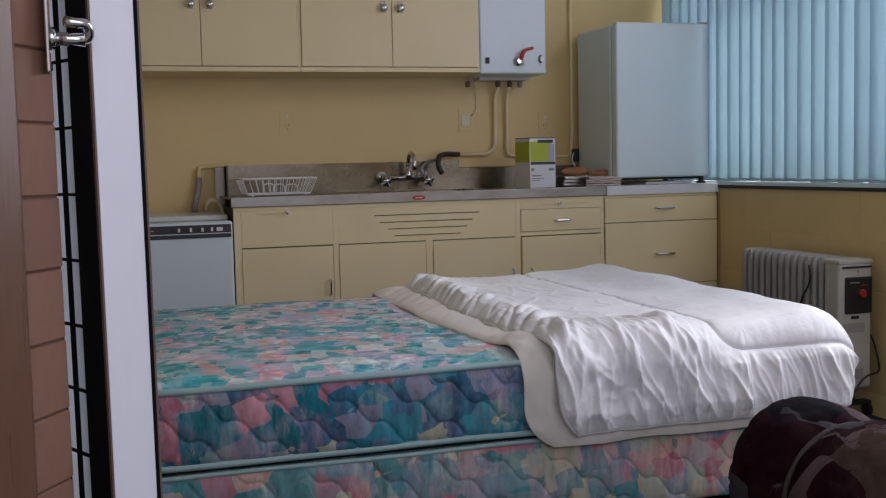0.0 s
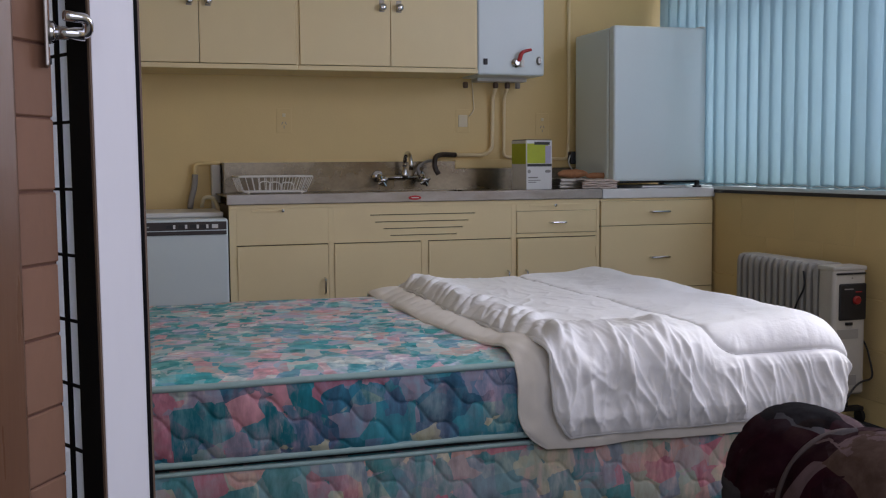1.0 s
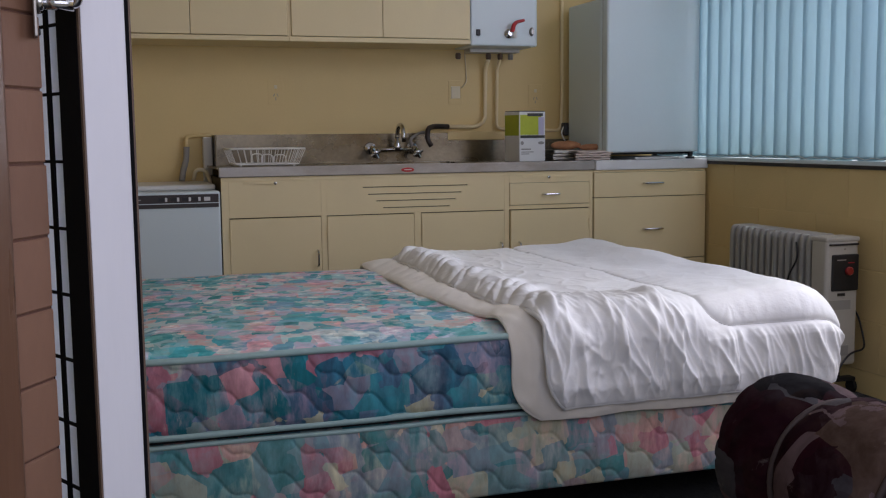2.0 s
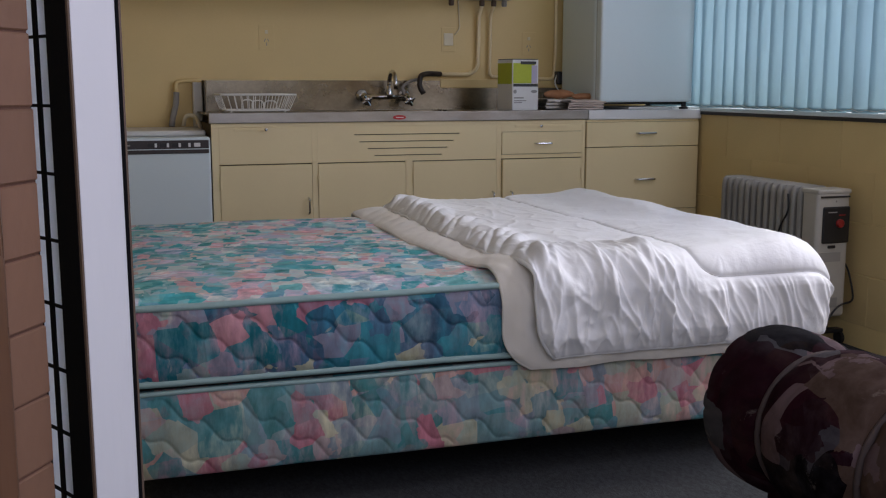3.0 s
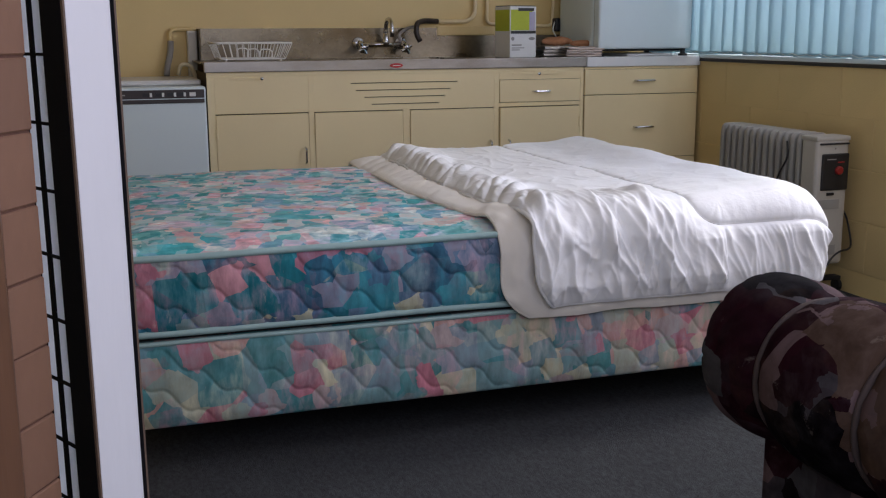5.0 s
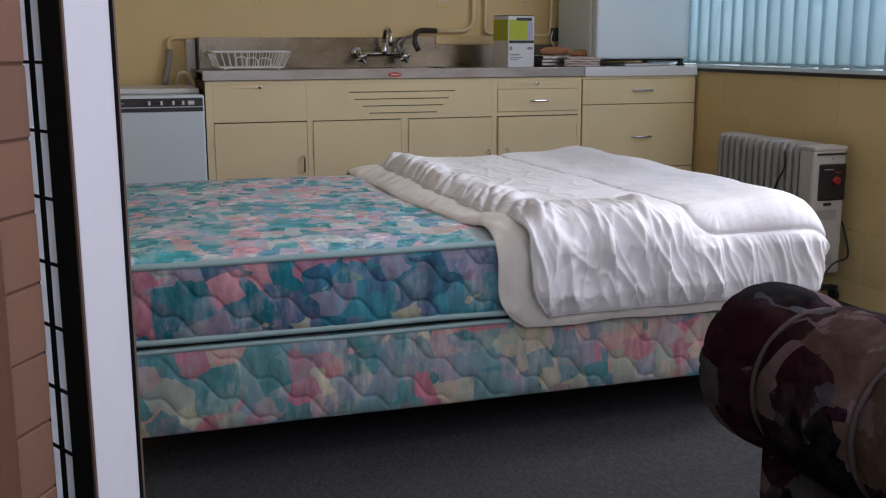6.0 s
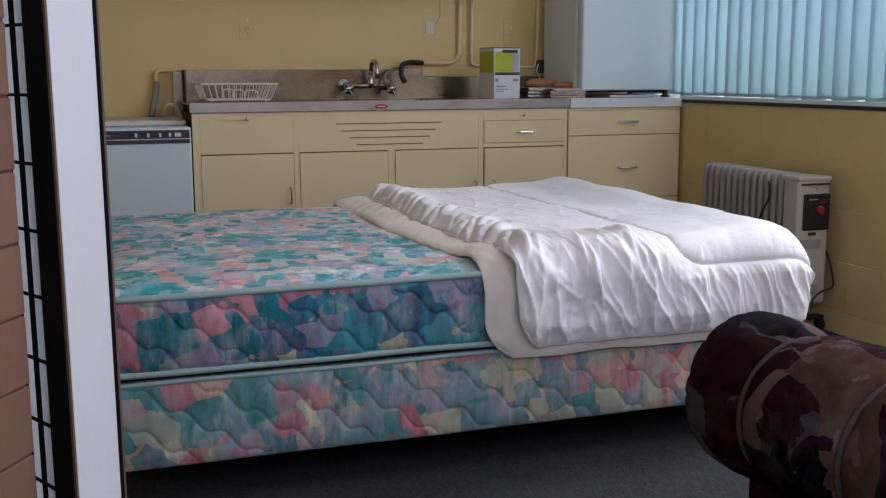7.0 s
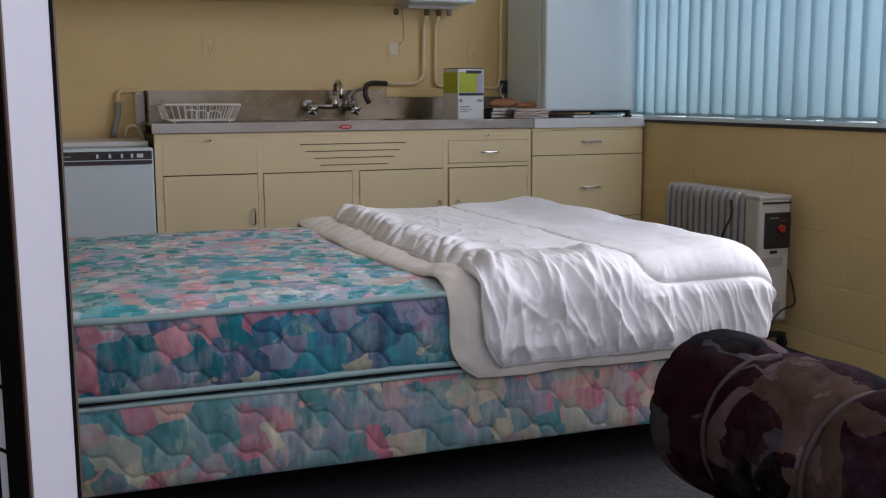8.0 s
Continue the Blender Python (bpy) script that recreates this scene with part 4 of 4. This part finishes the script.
    for z, s in ((MAT_Z1 + 0.002, 4), (MAT_Z0 + 0.004, 5)):
        part("piping", tube(rounded_loop(x0 - 0.006, x1 + 0.006, y0 - 0.006, y1 + 0.006, 0.07, z, wob=0.004, seed=s), 0.0085, 8, closed=True), M["piping"], mt, "pale teal piping", smooth=True)


bed()


# ---- duvet ----
def duvet_sheet(xl, thick, z_add, hem_z, hem_front, seed, wr, name, mat, parent, xr=1.935, far=3.80, nu=340, nv=500):
    """A padded quilt over the foot of the bed: along u to the right, along v from the far side over the top and down the near side."""
    zt = MAT_Z1 + 0.030 + z_add
    yf = BY0 - 0.02 - hem_front
    rad = 0.085
    ra = 0.12
    xe = xr - ra
    xr = xe + ra * 1.57 + 0.13

    def centre(u, v):
        x = xl(v) + (xr - xl(v)) * u
        # lengths along v: far drop, top, round, hang
        top_len = far - (yf + rad)
        hang = zt - rad - hem_z
        total = 0.10 + top_len + rad * 1.57 + hang
        s = v * total
        if s < 0.10:
            y, z, n = far + (0.10 - s) * 0.5, zt - (0.10 - s) * 0.9, Vector((0, 0.8, 0.6))
            h = 0
        elif s < 0.10 + top_len:
            y, z, n = far - (s - 0.10), zt, Vector((0, 0, 1))
            h = 0
        elif s < 0.10 + top_len + rad * 1.57:
            a = (s - 0.10 - top_len) / rad
            y, z, n = yf + rad - rad * math.sin(a), zt - rad + rad * math.cos(a), Vector((0, -math.sin(a), math.cos(a)))
            h = a / 1.57 * 0.3
        else:
            d = s - 0.10 - top_len - rad * 1.57
            y, z, n = yf - 0.02 * d, zt - rad - d, Vector((0, -1, 0.05))
            h = 0.3 + 0.7 * d / max(hang, 1e-3)
        return x, y, z, n, h, s

    def f(u, v, lift=0.0):
        x, y, z, n, h, s = centre(u, v)
        # rounded foot end: falls away near the right edge
        over = max(0.0, x - xe)
        a = min(over / ra, math.pi / 2)
        fall = ra * (1 - math.cos(a)) + max(0.0, over - ra * math.pi / 2)
        if over:
            x = xe + ra * math.sin(a)
            n = n * math.cos(a) + Vector((math.sin(a), 0, 0))
        hh = min(1.0, h * 1.6)
        z2, y = z - fall * (1 - hh), y + fall * hh
        # the stitched seam runs down the quilt, then turns along the foot in a round corner
        xs, sc, rc = 1.50 + 0.02 * n3(s * 2, 0, seed), 0.10 + far - yf - rad + 0.115, 0.075
        dx, ds = x - xs, s - sc
        if dx < rc and ds > -rc:
            side = math.hypot(dx - rc, ds + rc) - rc
            along = math.atan2(ds + rc, rc - dx) * rc
        elif ds <= -rc:
            side, along = -dx, s
        else:
            side, along = ds, x
        seam = abs(side)
        hang = min(1.0, h * 1.25)
        puff = 0.006 * (1 - math.exp(-seam / 0.008)) + 0.005 * (1 - math.exp(-seam / 0.05)) - 0.004 * wr * math.exp(-(seam / 0.004) ** 2)
        pucker = abs(n3(along * 26, side * 5, seed + 3))
        puff += wr * 0.010 * pucker * math.exp(-seam / 0.045) * (1 - math.exp(-seam / 0.006))
        puff += 0.022 * wr * math.exp(-((x - 1.80) / 0.10) ** 2) * (1 - hang)
        edge = min(1.0, u / 0.06, (1 - v) / 0.045)
        puff *= edge ** 0.5
        # gathered drapes: lean to the right on their way down, forked and sharp on their crests
        wx = x - 0.24 * (s - 1.3) + 0.045 * n3(x * 4.5, s * 2.6, seed) + 0.014 * n3(x * 14, s * 9, seed + 5)

        def crest(fx, fs, k, lean=0.0, sharp=1.5):
            return (1 - min(1.0, abs(n3((wx + lean * s) * fx, s * fs, seed + k)) * 2.6)) ** sharp
        left = max(0.0, min(1.0, side / 0.13)) if dx < rc else 0.0
        below = max(0.0, min(1.0, ds / 0.03)) if dx >= -0.02 else 0.0
        front = max(0.0, min(1.0, (s - (sc - 0.27)) / 0.25))
        g = front * left
        fold = wr * g * (0.016 * crest(5.2, 1.3, 2) + 0.017 * crest(9, 2.4, 4, 0.35, 2.0) + 0.014 * crest(15, 3.2, 12, -0.25, 2.2) + 0.009 * crest(26, 6, 14, 0.3, 2.0) + 0.004 * crest(48, 13, 6))
        fold += wr * below * (0.010 * crest(9, 1.4, 7, 0.2) + 0.009 * crest(19, 2.8, 17, 0.1, 2.0) + 0.004 * crest(38, 7, 19))
        fold += wr * (1 - hang) * left * (1 - front) * (0.004 * n3(x * 9, s * 7, seed + 8) + 0.003 * crest(15, 9, 21, 0.4, 2.5))
        fold += wr * (1 - left) * (1 - below) * (0.007 * n3(x * 6, s * 4, seed + 31) + 0.0035 * n3(x * 17, s * 13, seed + 33) + 0.0012 * crest(11, 10, 35, 0.5, 3.0))
        fold += 0.012 * n3(x * 4, s * 4, seed + 9)
        fold *= 0.35 + 0.65 * min(1.0, (1 - v) / 0.03)
        # ruffles on the ridge beside the folded edge
        ridge = math.exp(-((u - 0.07) / 0.07) ** 2) * (1 - h)
        fold += ridge * wr * (0.010 + 0.017 * min(1.0, 2.2 * abs(n3(s * 13 + u * 16, u * 8, seed))) ** 0.8)
        fold -= (0.016 if wr > 0.5 else 0.0) * (1 - min(1.0, h * 2)) * max(0.0, 1 - u / 0.045)  # the edge lies down on the layer below
        nn = n.normalized()
        p = Vector((x + 0.03 * h * max(0.0, min(1.0, (x - 1.6) / 0.25)), y, z2)) + nn * (puff + fold + lift)
        # hem line swings a little
        if h > 0.9:
            p.z += 0.012 * n3(x * 5, 3, seed)
        return p
    bm = sheet(nu, nv, f)
    me_low = sheet(60, 70, lambda u, v: f(min(0.995, max(0.005, u)), min(0.995, v), 0.0) - centre(u, v)[3].normalized() * thick)
    part(name, bm, mat, parent, smooth=True)
    part("lining", me_low, M["duvet_under"], parent, "off-white lining", smooth=True)
    if wr > 0.5:
        # thread along the seam, its grey standing for the shadow in the groove
        total = 0.10 + far - (yf + rad) + rad * 1.57 + zt - rad - hem_z
        sc, rc = 0.10 + far - yf - rad + 0.115, 0.075
        run = [(1.50 + 0.02 * n3(q * 2, 0, seed), q) for q in [0.12 + i * (sc - rc - 0.12) / 90 for i in range(91)]]
        for i in range(1, 13):
            a = i / 12 * math.pi / 2
            q = sc - rc + rc * math.sin(a)
            run.append((1.50 + 0.02 * n3(q * 2, 0, seed) + rc - rc * math.cos(a), q))
        run += [(run[-1][0] + 0.006 * i, sc) for i in range(1, int((xr - 0.03 - run[-1][0]) / 0.006))]
        line = []
        for px, q in run:
            v = q / total
            line.append(f((px - xl(v)) / (xr - xl(v)), v, 0.0008))
        part("seam_stitching", tube(line, 0.0014, 6), M["seam_shade"], parent, "stitched seam, greyed for its shadow line", smooth=True)
    # piped edge along the left end and the hem
    edge = [f(0.0, i / 120) - centre(0, i / 120)[3].normalized() * thick * 0.4 for i in range(121)]
    edge += [f(i / 90, 1.0) - Vector((0, -1, 0)) * thick * 0.4 for i in range(1, 86)]
    part("edge_binding", tube(edge, thick * 0.30 + 0.001, 8), mat, parent, smooth=True)


def duvet():
    d = thing("duvet", (1.4, 3.1, MAT_Z1), "white quilted duvet folded over the foot of the bed", "duvet")

    def left_low(v):
        return 0.895 + 0.062 * min(1.0, max(0, (v - 0.5) / 0.3)) + 0.010 * math.sin(v * 7) + 0.07 * max(0, (v - 0.93) / 0.07) ** 3

    def left_up(v):
        return 1.00 + 0.045 * max(0, (v - 0.5) / 0.5) + 0.015 * math.sin(v * 5 + 1) + 0.045 * max(0, (v - 0.93) / 0.07) ** 3
    duvet_sheet(left_low, 0.014, 0.004, 0.305, 0.008, 11, 0.35, "under_layer", M["duvet_under"], d, 1.925, 3.78, 130, 180)
    duvet_sheet(left_up, 0.018, 0.034, 0.338, 0.030, 23, 1.0, "cover", M["duvet"], d, 1.932, 3.80)


duvet()


# ---- oil heater ----
def oil_heater():
    h = thing("oil_heater", (2.678, 3.70, 0), "grey oil-filled column heater standing by the block wall", "heater")
    n = 13
    ya, yb, xc = 3.462, 4.035, 2.678
    for i in range(n):
        y = ya + (yb - ya) * (i + 0.5) / n

        def fin(u, v, y=y):
            # an upright rounded plate, u round its outline, thinner towards the rim's edges
            a = 2 * math.pi * u
            cx, cz = math.cos(a), math.sin(a)
            w = (v - 0.5) * 2
            k = 1 - 0.10 * abs(w) ** 2.5
            px = 0.068 * math.copysign(abs(cx) ** 0.30, cx)
            pz = 0.240 * math.copysign(abs(cz) ** 0.16, cz)
            return Vector((xc + px * k, y + w * 0.0125, 0.388 + pz * (1 - 0.02 * abs(w) ** 2.5)))
        b = sheet(48, 6, fin, wrap=True)
        bmesh.ops.holes_fill(b, edges=[e for e in b.edges if e.is_boundary], sides=0)
        part("fin", b, M["heater"], h)
    part("top_bridge", box(xc - 0.050, xc + 0.050, ya, yb, 0.555, 0.606, 0.015, 3), M["heater"], h)
    part("bottom_bridge", box(xc - 0.050, xc + 0.050, ya, yb, 0.140, 0.185, 0.015, 3), M["heater"], h)
    part("core", box(xc - 0.020, xc + 0.020, ya + 0.01, yb - 0.01, 0.18, 0.55), M["heater"], h)
    e = part("end_box", box(2.606, 2.756, 3.360, 3.456, 0.125, 0.618, 0.016, 4), M["heater_end"], h, "pale control box")
    part("cap", box(2.604, 2.758, 3.358, 3.458, 0.606, 0.624, 0.006, 3), M["heater_end"], e)
    part("grip", box(2.618, 2.750, 3.3545, 3.362, 0.592, 0.599, 0.002), M["black"], e, "dark grip slot")
    part("screw", lathe([(0.004, 0), (0.003, 0.002)], pose(2.690, 3.3595, 0.578, 90), 8), M["steel_edge"], e)
    p = part("control_panel", box(2.630, 2.752, 3.353, 3.364, 0.417, 0.558, 0.006), M["black"], e, "black control panel")
    part("dial", lathe([(0.0165, 0), (0.0165, 0.008), (0.013, 0.012)], pose(2.704, 3.353, 0.494, 90), 24), M["red_lens"], p, "red thermostat dial")
    part("writing", box(2.650, 2.690, 3.3515, 3.3535, 0.535, 0.539), M["grey_hose"], p, "grey bar of unreadable writing")
    part("writing", box(2.700, 2.728, 3.3515, 3.3535, 0.524, 0.527), M["red"], p, "red bar of unreadable writing")
    part("catch", box(2.660, 2.692, 3.354, 3.362, 0.398, 0.409, 0.001), M["black"], e)
    part("rating_plate", box(2.625, 2.720, 3.3575, 3.3605, 0.345, 0.382), M["heater"], e, "grey rating plate")
    part("vent", box(2.635, 2.715, 3.3575, 3.3605, 0.165, 0.205), M["heater"], e)
    for y in (3.42, 3.97):
        ft = part("foot", box(2.56, 2.79, y - 0.02, y + 0.02, 0.05, 0.066, 0.004), M["black"], h)
        for x in (2.565, 2.785):
            part("castor", lathe([(0.02, -0.009), (0.026, -0.007), (0.026, 0.007), (0.02, 0.009)], pose(x, y, 0.026, 90, 0, 90), 14), M["black"], ft)
        part("foot_bracket", box(2.64, 2.72, y - 0.012, y + 0.012, 0.064, 0.14), M["black"], h)
    part("hanging_cord", tube(arc([(2.606, 3.545, 0.592), (2.600, 3.525, 0.53), (2.600, 3.58, 0.46), (2.603, 3.62, 0.36)], 8, 0.06), 0.004, 8), M["black"], h, "black cord tucked over the fins", smooth=True)
    part("power_cord", tube(arc([(2.752, 3.40, 0.36), (2.785, 3.39, 0.31), (2.795, 3.37, 0.23), (2.77, 3.33, 0.190), (2.68, 3.31, 0.185), (2.60, 3.29, 0.10), (2.55, 3.3, 0.006), (2.45, 3.5, 0.006)], 8, 0.06), 0.004, 8), M["black"], h, "black cord looping to the floor", smooth=True)


oil_heater()


# ---- sofa ----
def sofa():
    s = thing("sofa", (1.30, 1.1, 0), "overstuffed sofa in dark plum and grey floral fabric", "sofa")
    xc, zc, R = 1.138, 0.454, 0.141
    cuts = [1.620, 1.430, 1.190, 0.92, 0.68]
    for i, (b, a) in enumerate(zip(cuts, cuts[1:])):
        def roll(u, v, a=a, b=b, i=i):
            ang = 2 * math.pi * u
            w = 2 * v - 1
            end = max(0.0, 1 - abs(w) ** (3.2 if i else 2.6))
            rr = R * (0.82 + 0.22 * end ** 0.5)
            if i == 0:
                # the far end is stuffed round
                rr = R * (0.82 + 0.22 * end ** 0.5) if v < 0.5 else R * (1.04 * max(0.0004, 1 - ((v - 0.5) / 0.5) ** 4) ** 0.5)
            y = a + (b - a) * v
            rr *= 1 - 0.035 * abs(math.sin(ang * 8 + 2 * n3(math.cos(ang), math.sin(ang), i))) * (1 - end) ** 2
            if i == 0:
                # gathered pleats at the stuffed end and beside the seam
                pleat = abs(math.sin(ang * 9 + 3 * n3(math.cos(ang) * 2, math.sin(ang) * 2, 5)))
                rr *= 1 - 0.05 * (1 - pleat) ** 3 * (max(0.0, (v - 0.55) / 0.45) + 0.6 * max(0.0, (0.35 - v) / 0.35))
            rr *= 1 + 0.035 * n3(math.cos(ang) * 1.5, math.sin(ang) * 1.5, y * 5) + 0.012 * n3(math.cos(ang) * 5, math.sin(ang) * 5, y * 14)
            return Vector((xc + rr * math.cos(ang) * 0.98, y, zc + rr * math.sin(ang) * 1.0))
        part("roll_cushion", sheet(120, 40, roll, wrap=True), M["sofa"], s, smooth=True)
        # a thin tube at each seam stands in for the bulge's highlight
        if i:
            part("bulge_highlight", tube([Vector((xc + R * 0.875 * math.cos(k * math.pi / 20), b, zc + R * 0.87 * math.sin(k * math.pi / 20))) for k in range(40)], 0.006, 8, closed=True), M["bulge_highlight"], s, smooth=True)
    part("arm_panel", box(1.075, 1.26, 0.60, 1.50, 0.05, 0.40, 0.03, 4), M["sofa"], s)
    part("seat_base", box(1.262, 2.0, 0.62, 1.46, 0.06, 0.28, 0.03, 3), M["sofa"], s)
    part("seat_cushion", box(1.285, 1.99, 0.62, 1.44, 0.285, 0.42, 0.05, 4), M["sofa"], s)
    for x in (1.12, 1.92):
        for y in (0.68, 1.40):
            part("leg", lathe([(0.018, 0), (0.026, 0.065)], pose(x, y, 0), 12), M["wood"], s, "short dark wooden leg")


sofa()


# ---- open door with a grille, beside its reflection built as courses ----
LEAF = pose(-0.0156, 1.25, 1.2, 0, -0.25, 27) @ pose(0, 0, -1.2)  # local x: across the thickness, local y: along the leaf from its free edge


def open_door():
    d = thing("door_1", (-0.05, 1.33, 0.0), "open white door with a black security grille", "door", kind="structure")
    th, ln = 0.0535, 0.26
    part("leaf", box(0, th, 0.001, 0.062, 0.02, 2.02, 0.0012, m=LEAF), M["door_white"], d)
    part("pane", box(0.001, 0.007, 0.0622, ln, 0.10, 2.02, m=LEAF), M["bright_pane"], d, "white pane, made translucent so room light brightens it")
    part("bottom_rail", box(0, th, 0.0622, ln, 0.02, 0.099, m=LEAF), M["door_white"], d)
    part("edge_trim", box(-0.0022, 0.0, 0.0015, 0.007, 0.02, 2.02, m=LEAF), M["seal_brown"], d, "brown edge trim")
    part("seal", box(th, th + 0.0043, 0.0, 0.012, 0.02, 2.02, 0.0008, m=LEAF), M["blackmetal"], d, "black weather seal")
    part("seal", box(th + 0.0043, th + 0.007, 0.001, 0.012, 0.02, 2.02, m=LEAF), M["seal_brown"], d, "brown seal lip")
    part("stile", box(-0.0030, -0.0002, 0.0068, 0.056, 0.02, 2.02, m=LEAF), M["blackmetal"], d, "black grille stile")
    for y in (0.0845, 0.1165, 0.16):
        part("upright_bar", box(-0.0030, -0.0002, y - 0.0045, y + 0.0045, 0.02, 2.02, m=LEAF), M["blackmetal"], d)
    z = 0.9942 - 0.0781 * 12
    while z < 2.0:
        part("cross_bar", box(-0.0028, -0.0002, 0.055, ln, z - 0.0018, z + 0.0018, m=LEAF), M["blackmetal"], d)
        z += 0.0781


open_door()


def lever_handle():
    h = thing("door_handle", (-0.09, 1.25, 1.17), "chrome lever handle on a long backplate", "door handle")
    c = Vector((-0.0735, 1.225, 0))
    part("backplate", box(-0.004, 0.0, -0.018, 0.018, 1.128, 1.30, 0.0015, m=pose(c.x + 0.014, c.y, 0, 0, 0, 3)), M["steel_edge"], h)
    part("rose", lathe([(0.013, 0), (0.012, 0.006), (0.009, 0.008)], pose(c.x + 0.014, c.y, 1.166, 0, 90, 0), 16), M["chrome"], h, smooth=True)
    part("neck", tube([(c.x + 0.016, c.y, 1.166), (c.x + 0.052, c.y - 0.003, 1.164)], [0.0075, 0.0075], 12), M["chrome"], h, smooth=True)
    part("grip", tube(arc([(c.x + 0.044, c.y - 0.002, 1.164), (c.x + 0.0555, c.y - 0.004, 1.165), (c.x + 0.0555, c.y - 0.012, 1.180), (c.x + 0.032, c.y - 0.024, 1.181)], 6, 0.010), 0.0058, 12), M["chrome"], h, smooth=True)
    part("screw", lathe([(0.004, 0), (0.003, 0.002)], pose(c.x + 0.015, c.y - 0.004, 1.134, 0, 90, 0), 10), M["black"], h)


lever_handle()

# the splayed courses beside the door stand in for the grille's reflection
BR = pose(-0.0612, 1.24, 0, 0, 0, -31)  # local y runs from the corner back towards the eye when negative
reveal = solid("wall_reflection", box(-0.07, 0.0012, -0.14, -0.0015, -0.05, 2.12, m=BR), M["reflected_joint"], "salmon courses standing in for a reflection beside the doorway", kind="structure", place=(-0.2, 0.95, -0.05))
solid("trim_post", box(-0.06, 0.012, -0.15, -0.072, -0.05, 2.12, 0.008, 3, m=BR), M["wood"], "reddish stained wooden post by the doorway", kind="structure")

# ---- pieces of walls ----
block_mesh = {}


def block(w):
    key = round(w, 3)
    if key not in block_mesh:
        bm = box(0, 0.0085, -w / 2, w / 2, -0.0985, 0.0985, 0.0022, 1)
        block_mesh[key] = finish(bm, "block", M["block"])
    return block_mesh[key]


for row in range(5):
    zc = SILL - 0.012 - 0.1 + 0.012 - 0.2 * row
    y = 0.30 + (0.2 if row % 2 else 0.0)
    while y < WY - 0.02:
        w = min(0.4, WY - y) - 0.0002
        if w > 0.05 and zc - 0.0975 > -0.05:
            ob = new("block", block(w))
            ob.parent = wall_e
            top_cut = 0.006 if row == 0 else 0
            ob.location = Vector((WX, y + w / 2, zc - top_cut)) - ORIGIN[wall_e.name]
        y += 0.4

# each course is one cell of the reflected grid
reflected_brick_me = finish(box(-0.055, 0.004, -0.108, 0.0, -0.0385, 0.0385, 0.0016, 1), "brick", M["brick"])
zb = 0.9938 - 0.0797 * 12
row = 0
while zb < 2.1:
    ob = new("brick", reflected_brick_me)
    ob.parent = reveal
    ob.matrix_local = Matrix.Translation(-ORIGIN[reveal.name]) @ BR @ pose(0, 0.0 + random.uniform(-0.001, 0.001), zb + 0.04, random.uniform(-0.5, 0.5))
    zb += 0.0797
    row += 1
